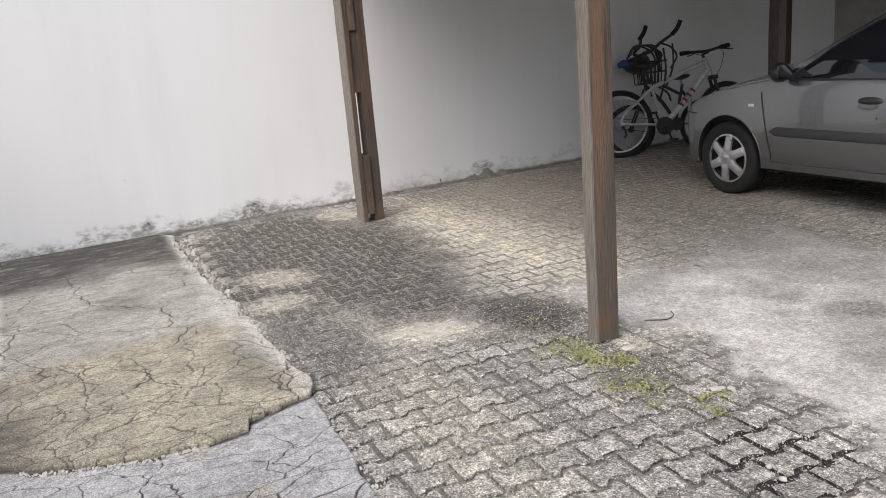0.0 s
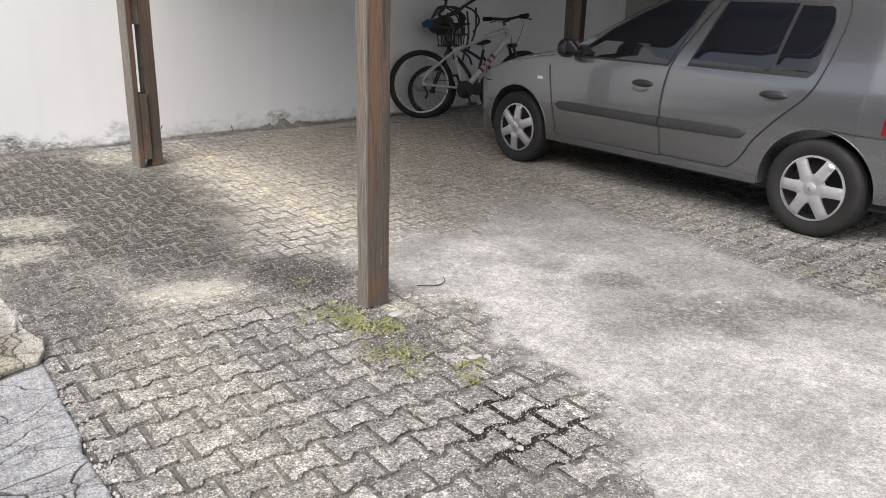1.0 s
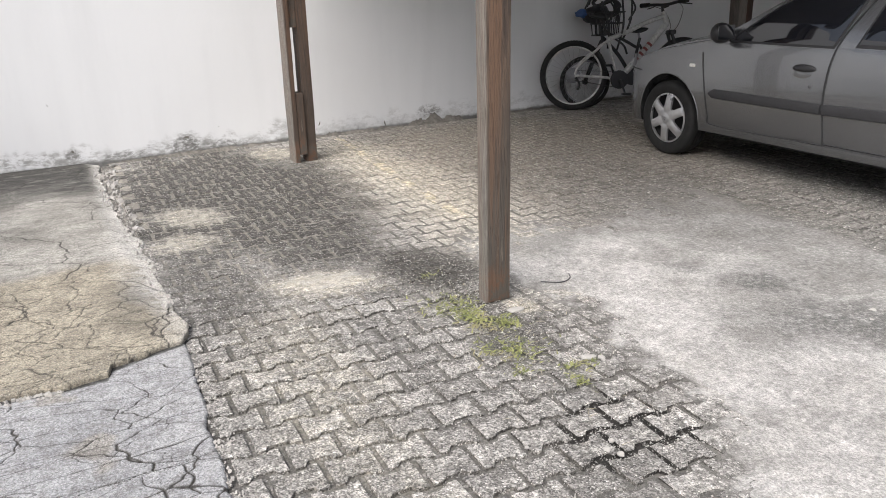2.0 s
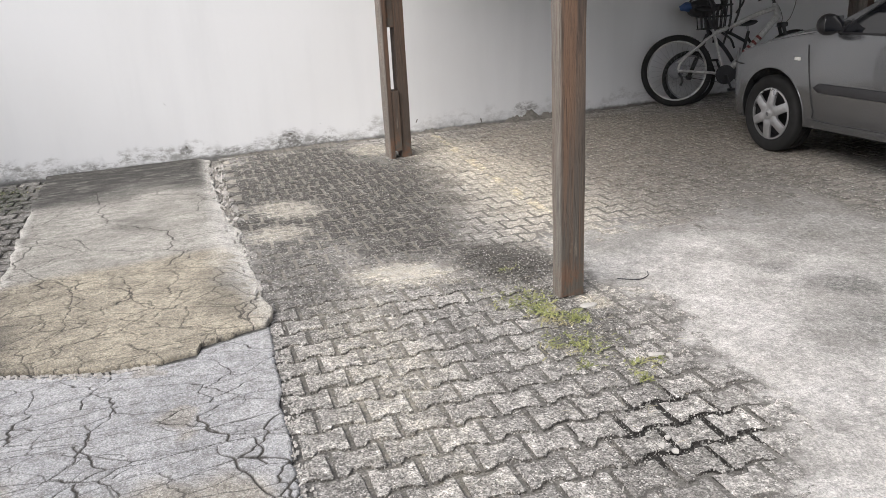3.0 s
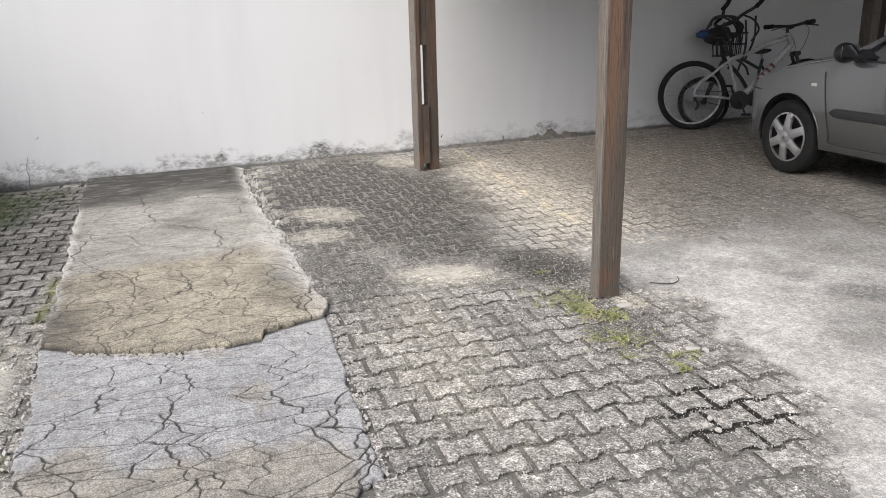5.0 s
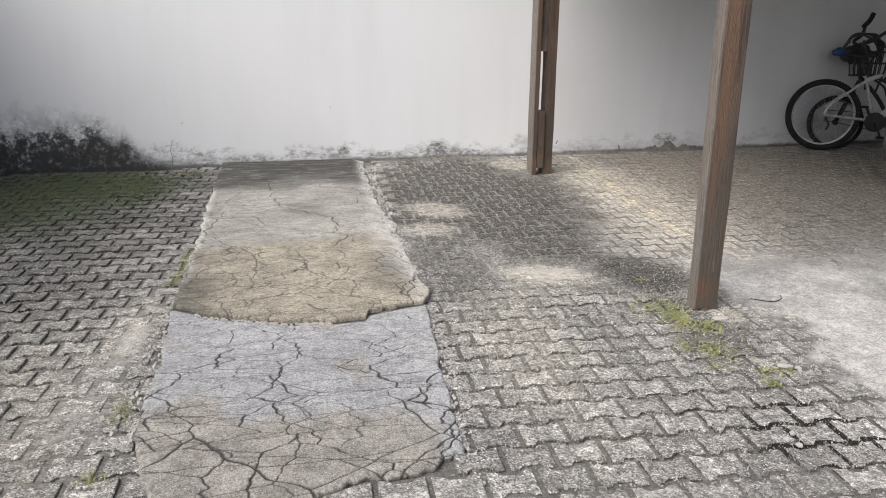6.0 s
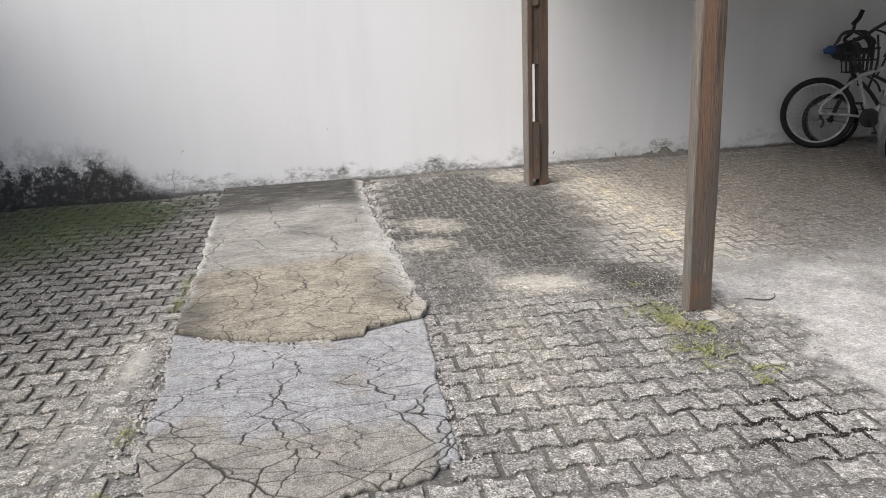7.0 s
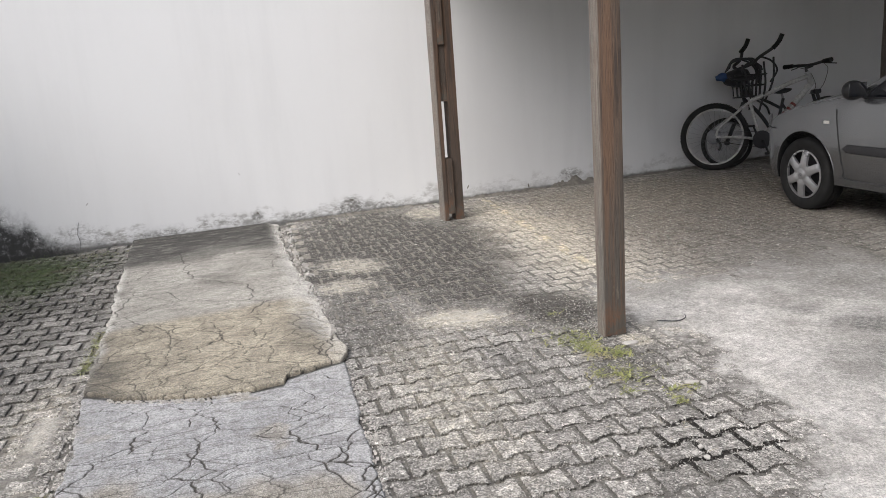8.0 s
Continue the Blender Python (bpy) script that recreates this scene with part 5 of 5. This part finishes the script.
blades("grass_tufts", [(2.6, 0.66, 0.08, 0.02, 0.3), (2.95, 0.66, 0.10, 0.02, 0.4), (0.78, 0.72, 0.02, 0.02, 0.1), (1.18, 0.72, 0.05, 0.02, 0.2), (5.45, 0.3, 0.06, 0.1, 0.2)], 500, 0.028, 0.002, M_WEED, "small grass tufts along the edge of the slab", "grass", 6, 0.35)
blades("dry_straw", [(2.1, 2.9, 0.25, 0.2, 0.3), (1.4, 3.0, 0.3, 0.2, 0.25), (4.2, 2.6, 0.7, 0.5, 0.3), (3.4, 2.9, 0.5, 0.3, 0.2), (0.7, 4.6, 0.35, 0.3, 0.2), (4.4, 3.3, 0.3, 0.2, 0.15)], 420, 0.032, 0.0012, M_STRAW, "loose dry straw and dead grass on the paving", "straw", 8, 0.85)


def stone_mesh(seed, flat):
    bm = bmesh.new()
    bmesh.ops.create_icosphere(bm, subdivisions=2, radius=1.0)
    for v in bm.verts:
        v.co *= 1 + 0.45 * noise.noise(v.co * 1.6 + Vector((seed * 3.1, 0, 0)))
        v.co.z *= flat
    me = bpy.data.meshes.new("stone")
    bm.to_mesh(me)
    bm.free()
    me.materials.append(M_PEBBLE)
    return me


STONES = [stone_mesh(k, 0.55) for k in range(5)]
rng = random.Random(21)
for u, v, r in ((1.80, 2.46, 0.013), (1.62, 2.76, 0.008), (1.72, 2.44, 0.007), (0.70, 2.86, 0.012), (0.73, 2.90, 0.011), (0.66, 2.88, 0.012), (0.82, 2.66, 0.008), (0.98, 4.42, 0.016), (0.92, 4.33, 0.011), (1.16, 4.55, 0.008),
                (0.40, 3.80, 0.009), (1.22, 4.86, 0.01), (0.62, 4.30, 0.01), (2.9, 4.9, 0.008), (0.93, 1.10, 0.006), (1.42, 1.36, 0.004)):
    ob = new("pebble", STONES[rng.randrange(5)])
    ob.matrix_world = Matrix.Translation(uv(u, v, r * 0.3 + 0.002)) @ Matrix.Rotation(rng.uniform(0, 6), 4, "Z") @ Matrix.Diagonal((r, r * rng.uniform(0.6, 1), r, 1))
    tagged(ob, "small pale stone lying on the paving", "stone", "loose stones")

# fine grit and crumbs of concrete
co, faces = [], []
bm = bmesh.new()
bmesh.ops.create_cube(bm, size=2.0)
cube_v = [v.co.copy() for v in bm.verts]
cube_f = [tuple(v.index for v in f.verts) for f in bm.faces]
bm.free()
rng = random.Random(9)


def crumbs(n, pick, lo, hi):
    for _ in range(n):
        u, v, z = pick()
        r = rng.uniform(lo, hi) ** 1.0
        e = Euler((rng.uniform(0, 3), rng.uniform(0, 3), rng.uniform(0, 3))).to_matrix()
        k = Vector((1, rng.uniform(0.5, 1), rng.uniform(0.4, 0.8)))
        b = len(co)
        p = uv(u, v, z + r * 0.4)
        co.extend(tuple(p + e @ Vector((q.x * r * k.x * rng.uniform(0.7, 1.1), q.y * r * k.y, q.z * r * k.z))) for q in cube_v)
        faces.extend(tuple(b + i for i in f) for f in cube_f)



def along_front():
    k = rng.uniform(0.08, 0.6)
    return front_line(k) - abs(rng.gauss(0.0, 0.018)) - 0.004, 0.74 + k * 1.17, 0.009


def along_left():
    u = rng.uniform(0.9, 2.25)
    return u, thin_left(u) - abs(rng.gauss(0.01, 0.05)), 0.0


def along_right():
    u = rng.uniform(0.6, 1.9)
    return u, thin_right(u) + abs(rng.gauss(0.0, 0.025)), 0.0


def along_edge():
    u = rng.uniform(2.15, 5.5)
    return u, thick_right(u) + rng.gauss(-0.02, 0.022), 0.024


crumbs(140, along_edge, 0.002, 0.010)
def in_channel():
    u = rng.uniform(3.8, 5.6)
    return u, thick_right(u) + rng.uniform(0.03, 0.09), -0.012


crumbs(70, in_channel, 0.005, 0.018)
crumbs(200, along_front, 0.002, 0.008)
crumbs(130, along_left, 0.002, 0.009)
crumbs(160, along_right, 0.002, 0.006)
crumbs(2600, lambda: (rng.uniform(-0.3, 2.6), rng.uniform(1.9, 3.3), -0.002), 0.001, 0.0034)
crumbs(500, lambda: (rng.uniform(0.5, 3.0), rng.uniform(-0.5, 0.8), -0.003), 0.001, 0.0036)
crumbs(700, lambda: (rng.uniform(-0.5, 2.2), rng.uniform(3.2, 5.3), 0.001), 0.001, 0.0036)
me = bpy.data.meshes.new("grit")
me.from_pydata(co, [], faces)
me.materials.append(M_PEBBLE)
tagged(new("grit", me), "fine pale grit and crumbs of concrete", "grit", "", "stuff")


def rubble(name, y0, y1, depth, height, seed, label):
    """A low ragged ridge of fallen plaster and dirt along the foot of the wall."""
    bm = bmesh.new()
    n = max(8, int((y1 - y0) / 0.02))
    rows = []
    for i in range(n + 1):
        y = y0 + (y1 - y0) * i / n
        end = max(0.0, math.sin(math.pi * i / n)) ** 0.5
        row = []
        for k in range(7):
            a = k / 6
            h = height * end * (1 - a) ** 1.2 * (0.6 + 0.6 * noise.noise(Vector((y * 9, a * 3, seed))) + 0.5 * noise.noise(Vector((y * 27, a * 8, seed)))) + 0.006 * noise.noise(Vector((y * 40, a * 12, seed)))
            row.append(bm.verts.new((WALL_X + 0.004 + a * depth * (0.8 + 0.5 * noise.noise(Vector((y * 6, 1, seed)))) * (0.4 + 0.6 * end), y, max(h, 0.0) - 0.006 * a)))
        rows.append(row)
    for p, q in zip(rows, rows[1:]):
        for k in range(6):
            bm.faces.new((p[k], p[k + 1], q[k + 1], q[k]))
    bmesh.ops.recalc_face_normals(bm, faces=bm.faces)
    return tagged(part(name, bm, M_PLASTER), label, "rubble")


rubble("plaster_rubble", 5.2, 5.85, 0.10, 0.10, 3.0, "heap of fallen grey plaster at the foot of the wall")
rubble("plaster_rubble", 4.0, 5.2, 0.06, 0.035, 5.0, "thin ridge of crumbled plaster along the wall")
rubble("plaster_rubble", 6.0, 9.0, 0.06, 0.03, 7.0, "thin ridge of dirt along the shaded wall foot")
rubble("plaster_rubble", 2.4, 3.9, 0.05, 0.03, 8.0, "thin ridge of dark dirt along the wall foot")

# chips and marks where the render has come away
for y, z, w, h in ((0.76, 0.395, 0.022, 0.006), (2.05, 0.505, 0.018, 0.004), (3.06, 0.14, 0.03, 0.02), (2.17, 0.13, 0.02, 0.016), (3.34, 0.20, 0.006, 0.006), (4.27, 0.12, 0.03, 0.012), (4.95, 0.05, 0.04, 0.014)):
    ob = new("wall_chip", STONES[int(y * 10) % 5].copy())
    ob.data.materials.clear()
    ob.data.materials.append(M_PLASTER)
    ob.matrix_world = Matrix.Translation((WALL_X, y, z)) @ Matrix.Rotation(y, 4, "X") @ Matrix.Diagonal((0.003, w * 0.7, h * 0.8, 1))
    tagged(ob, "small flake of grey plaster on the white wall", "plaster flake", "wall flakes")


# a bent wire on the dust, a dead stalk on the wall, a curl of loose paint, flat broken chips
bm = bmesh.new()
tube(bm, bend([uv(1.92, 3.43, 0.007), uv(1.87, 3.51, 0.007), uv(1.89, 3.57, 0.008), uv(1.94, 3.60, 0.008)]), 0.0025, 8)
tagged(part("bent_wire", bm, M_TRIM), "thin bent dark wire lying on the cement dust", "wire")
bm = bmesh.new()
tube(bm, bend([(WALL_X + 0.006, 0.64, 0.0), (WALL_X + 0.004, 0.655, 0.09), (WALL_X + 0.004, 0.645, 0.16), (WALL_X + 0.003, 0.67, 0.25)]), [0.0018] * 12 + [0.0013] * 7, 6)
tagged(part("dead_stalk", bm, M_PLASTER), "thin dead plant stalk clinging to the wall", "plant stalk")
bm = bmesh.new()
curl = [[bm.verts.new((WALL_X + 0.004 + 0.03 * (b / 4) ** 2 + 0.01 * math.sin(a), 3.98 + 0.035 * a + 0.01 * b, 0.03 + 0.02 * b)) for b in range(5)] for a in range(4)]
for p, q in zip(curl, curl[1:]):
    for k in range(4):
        bm.faces.new((p[k], p[k + 1], q[k + 1], q[k]))
r = bmesh.ops.extrude_face_region(bm, geom=list(bm.faces))
for v in [g for g in r["geom"] if isinstance(g, bmesh.types.BMVert)]:
    v.co.x += 0.004
bmesh.ops.recalc_face_normals(bm, faces=bm.faces)
tagged(part("paint_curl", bm, M_LENS), "curl of white paint peeling off the wall foot", "paint flake")
for u, v, r in ((1.21, 3.17, 0.030), (1.18, 3.21, 0.020), (1.71, 3.17, 0.040)):
    ob = new("concrete_chip", STONES[rng.randrange(5)])
    ob.matrix_world = Matrix.Translation(uv(u, v, 0.004)) @ Matrix.Rotation(rng.uniform(0, 6), 4, "Z") @ Matrix.Diagonal((r, r * 0.6, 0.012, 1))
    tagged(ob, "flat broken chip of pale concrete by the post", "concrete chip", "broken chips")


# ---- paving: concrete pavers, wide at the ends and narrow in the middle, laid in running bond ----
PV, PU = 0.160, 0.131
JOINT, GAP = 0.018, 0.023


def paver_mesh(kind, seed):
    rng = random.Random(seed)
    a = PV / 2 - JOINT / 2
    w0, w1 = PU / 2 + 0.010 - GAP / 2, PU / 2 - 0.010 - GAP / 2
    outline = [(-a, -w0), (-a * 0.60, -w0), (-a * 0.40, -w1), (a * 0.40, -w1), (a * 0.60, -w0), (a, -w0), (a, w0), (a * 0.60, w0), (a * 0.40, w1), (-a * 0.40, w1), (-a * 0.60, w0), (-a, w0)]
    outline = [(x + rng.uniform(-1, 1) * 0.0032, y + rng.uniform(-1, 1) * 0.0036) for x, y in outline]
    n = len(outline)
    co = [(x, y, -0.03) for x, y in outline] + [(x, y, -0.0035) for x, y in outline] + [(x * 0.955, y * 0.935, rng.uniform(-0.0012, 0.0008)) for x, y in outline]
    faces = [(i, (i + 1) % n, n + (i + 1) % n, n + i) for i in range(n)] + [(n + i, n + (i + 1) % n, 2 * n + (i + 1) % n, 2 * n + i) for i in range(n)]
    faces += [(2 * n, 2 * n + 1, 2 * n + 10, 2 * n + 11), (2 * n + 1, 2 * n + 2, 2 * n + 9, 2 * n + 10), (2 * n + 2, 2 * n + 3, 2 * n + 8, 2 * n + 9), (2 * n + 3, 2 * n + 4, 2 * n + 7, 2 * n + 8), (2 * n + 4, 2 * n + 5, 2 * n + 6, 2 * n + 7)]
    return co, faces


SHAPES = [paver_mesh("bone", 40 + k) for k in range(10)]
paver_data = []
for co, faces in SHAPES:
    me = bpy.data.meshes.new("paver")
    me.from_pydata(co, [], faces)
    me.materials.append(M_PAVER)
    me.materials.append(M_SOIL)
    for p in me.polygons[:12]:
        p.material_index = 1
    paver_data.append(me)

pavement = tagged(new("pavement"), "weathered grey interlocking concrete pavers with open dirty joints", "pavement", "", "structure")
rng = random.Random(5)
far_co, far_faces, far_mat = [], [], []
count = 0
for r in range(-36, 53):
    u = r * PU + 0.075
    for c in range(-28, 62):
        v = c * PV + (PV / 2 if r % 2 else 0.0) + 0.02
        if u < -4.6 or u > 5.69 + 0.0945 * v or v < -3.0 + 0.09 * u or v > 9.6:
            continue
        if (1.98 < u and thick_left(u) + 0.05 < v < thick_right(u) + (0.10 if u > 3.75 else -0.05)) or (0.72 < u <= 2.0 and thin_left(u) + 0.05 < v < thin_right(u) - 0.06):
            continue
        k = rng.randrange(10)
        sunk = abs(u - 0.76) < 0.16 and abs(v - 3.0) < 0.22
        tilt = 0.022 if sunk else 0.011
        m = Matrix.Translation(uv(u, v, rng.uniform(-0.003, 0.001) + (0.004 if sunk else 0))) @ PAVE_TURN @ Euler((rng.gauss(0, tilt), rng.gauss(0, tilt), rng.gauss(0, 0.009))).to_matrix().to_4x4()
        if sunk:
            m = m @ Matrix.Diagonal((0.965, 0.94, 1, 1))
        elif v < 0.8:
            m = m @ Matrix.Diagonal((0.97, 0.925, 1, 1))
        near = (0.55 < u < 2.35 and 1.8 < v < 3.15) or (0.6 < u < 2.6 and -0.35 < v < 0.85)
        if near and count < 300:
            ob = new("paver", paver_data[k])
            ob.matrix_world = m
            ob.parent = pavement
            count += 1
        else:
            co, faces = SHAPES[k]
            base = len(far_co)
            far_co += [tuple(m @ Vector(p)) for p in co]
            far_faces += [tuple(base + i for i in f) for f in faces]
            far_mat += [1] * 12 + [0] * (len(faces) - 12)
me = bpy.data.meshes.new("paver_field")
me.from_pydata(far_co, [], far_faces)
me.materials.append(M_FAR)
me.materials.append(M_SOIL)
me.polygons.foreach_set("material_index", far_mat)
field = tagged(new("paver_field", me), kind="stuff")
field.parent = pavement


# cement dust and fine soil that lie over the paving and fill its joints where cars turn
dust_edge = interp([(-2.0, 2.2), (-0.6, 2.75), (0.25, 3.16), (0.5, 3.28), (0.77, 3.36), (1.2, 3.40), (1.7, 3.40), (2.6, 3.32), (3.0, 3.42), (3.8, 3.66), (4.6, 3.85), (6.0, 4.1)])


def cover_height(u, v):
    """How full the joints are (1: level with the pavers, more: buried), and the height of the dust."""
    p = Vector((u, v, 0))
    big = noise.noise(p * 0.9) + 0.5 * noise.noise(p * 2.3)
    fine = noise.noise(p * 9) + 0.5 * noise.noise(p * 21)

    def blob(cu, cv, ru, rv):
        return math.exp(-((u - cu) / ru) ** 2 - ((v - cv) / rv) ** 2)
    # open joints near the slabs, sand in those towards the wall
    fill = 0.34 + 0.36 * ease(u, 1.9, 2.6) + 0.08 * big if v > 1.2 else 0.28 + 0.08 * big
    if v > 1.2:
        fill += 0.42 * ease(u + 0.3 * big, 0.75, 0.35) + 0.34 * blob(2.42, 2.55, 0.2, 0.26) + 0.22 * blob(3.9, 2.2, 0.2, 0.24) + 0.2 * blob(3.4, 2.1, 0.14, 0.2)
        fill += 0.30 * blob(1.5, 3.1, 0.5, 0.35)
    else:
        fill += 0.75 * blob(1.85, 0.62, 0.45, 0.13) + 0.6 * blob(1.15, 0.55, 0.35, 0.22)
    # the buried yard; thinner under the roof, where the joints still show
    bury = ease(v - dust_edge(u) + 0.16 * big + 0.07 * fine, -0.30, 0.22)
    most = 1.34 - 0.78 * max(ease(u + 0.5 * big + 0.12 * fine, 1.4, 3.7), ease(v + 0.3 * big, 4.8, 5.4)) + 0.10 * big
    fill = max(fill, fill + (most - fill) * bury)
    fill -= 1.3 * blob(0.77, 3.0, 0.16, 0.2) + 0.7 * blob(0.75, 5.5, 0.35, 0.4)
    if u > 3.7 and v < thick_right(u) + 0.10:
        fill = min(fill, 0.1)
    fill = max(-0.05, min(1.36, fill))
    return fill, -0.020 + 0.0200 * fill + 0.0014 * fine + (0.004 * max(0.0, big) if fill > 1.1 else 0.0)


bm_co, bm_faces, idx, thick = [], [], {}, []
step = 0.024
nu, nv = int(8.3 / step), int(9.5 / step)
for i in range(nu + 1):
    for j in range(nv + 1):
        u, v = -1.8 + i * step, -1.2 + j * step
        if u > 5.70 + 0.0945 * v:
            continue
        amount, z = cover_height(u, v)
        if amount > 0.08:
            idx[i, j] = len(bm_co)
            thick.append((z + 0.020) / 0.020)
            bm_co.append(tuple(uv(u, v, z)))
for (i, j) in list(idx):
    q = [(i, j), (i + 1, j), (i + 1, j + 1), (i, j + 1)]
    if all(k in idx for k in q) and not (2.2 < -1.8 + i * step < 5.6 and 0.75 < -1.2 + j * step < 1.7):
        bm_faces.append([idx[k] for k in q][::-1])
me = bpy.data.meshes.new("dust_cover")
me.from_pydata(bm_co, [], bm_faces)
me.attributes.new("thick", "FLOAT", "POINT").data.foreach_set("value", thick)
for p in me.polygons:
    p.use_smooth = True
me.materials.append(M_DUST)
tagged(new("dust_cover", me), "pale cement dust lying over the paving", "dust", "", "stuff")

# a thin cement crust that ends in a ragged lip against the pavers
CELL = 0.009
crust_co, crust_faces, crust_at, crust_rim = [], [], {}, []


def crusted(i, j):
    u, v = -0.9 + i * CELL, 2.55 + j * CELL
    lip = interp([(-1.0, 2.62), (-0.3, 2.80), (0.1, 3.02), (0.34, 3.16), (0.40, 3.27), (0.56, 3.27), (0.70, 3.33), (1.2, 3.50)])(u)
    return v > lip + 0.05 * wild(u, v, 3.5, 2) + 0.022 * wild(u, v, 14, 4) and v < lip + 0.5 and u < 1.15


def crust_vert(i, j):
    if (i, j) not in crust_at:
        u, v = -0.9 + i * CELL, 2.55 + j * CELL
        q = Vector((u * 60, v * 60, 3))
        back = ease(v - dust_edge(u), 0.0, 0.35)
        crust_at[i, j] = len(crust_co)
        crust_co.append(uv(u + 0.003 * noise.noise(q), v + 0.003 * noise.noise(q * 1.3), 0.0065 + 0.0018 * wild(u, v, 7, 1) - 0.012 * back))
    return crust_at[i, j]


for i in range(int(2.05 / CELL)):
    for j in range(int(1.45 / CELL)):
        if crusted(i, j):
            crust_faces.append((crust_vert(i, j), crust_vert(i, j + 1), crust_vert(i + 1, j + 1), crust_vert(i + 1, j)))
            for di, dj, a, b in ((-1, 0, (i, j), (i, j + 1)), (1, 0, (i + 1, j + 1), (i + 1, j)), (0, -1, (i + 1, j), (i, j)), (0, 1, (i, j + 1), (i + 1, j + 1))):
                if not crusted(i + di, j + dj):
                    crust_rim.append((crust_vert(*a), crust_vert(*b)))
for a, b in crust_rim:
    n = len(crust_co)
    crust_co += [crust_co[a] - Vector((0, 0, 0.02)), crust_co[b] - Vector((0, 0, 0.02))]
    crust_faces.append((a, n, n + 1, b))
me = bpy.data.meshes.new("cement_crust")
me.from_pydata([tuple(c) for c in crust_co], [], crust_faces)
me.attributes.new("thick", "FLOAT", "POINT").data.foreach_set("value", [1.3] * len(crust_co))
me.materials.append(M_DUST)
tagged(new("cement_crust", me), "thin pale cement crust with a ragged broken lip", "cement crust", "", "stuff")
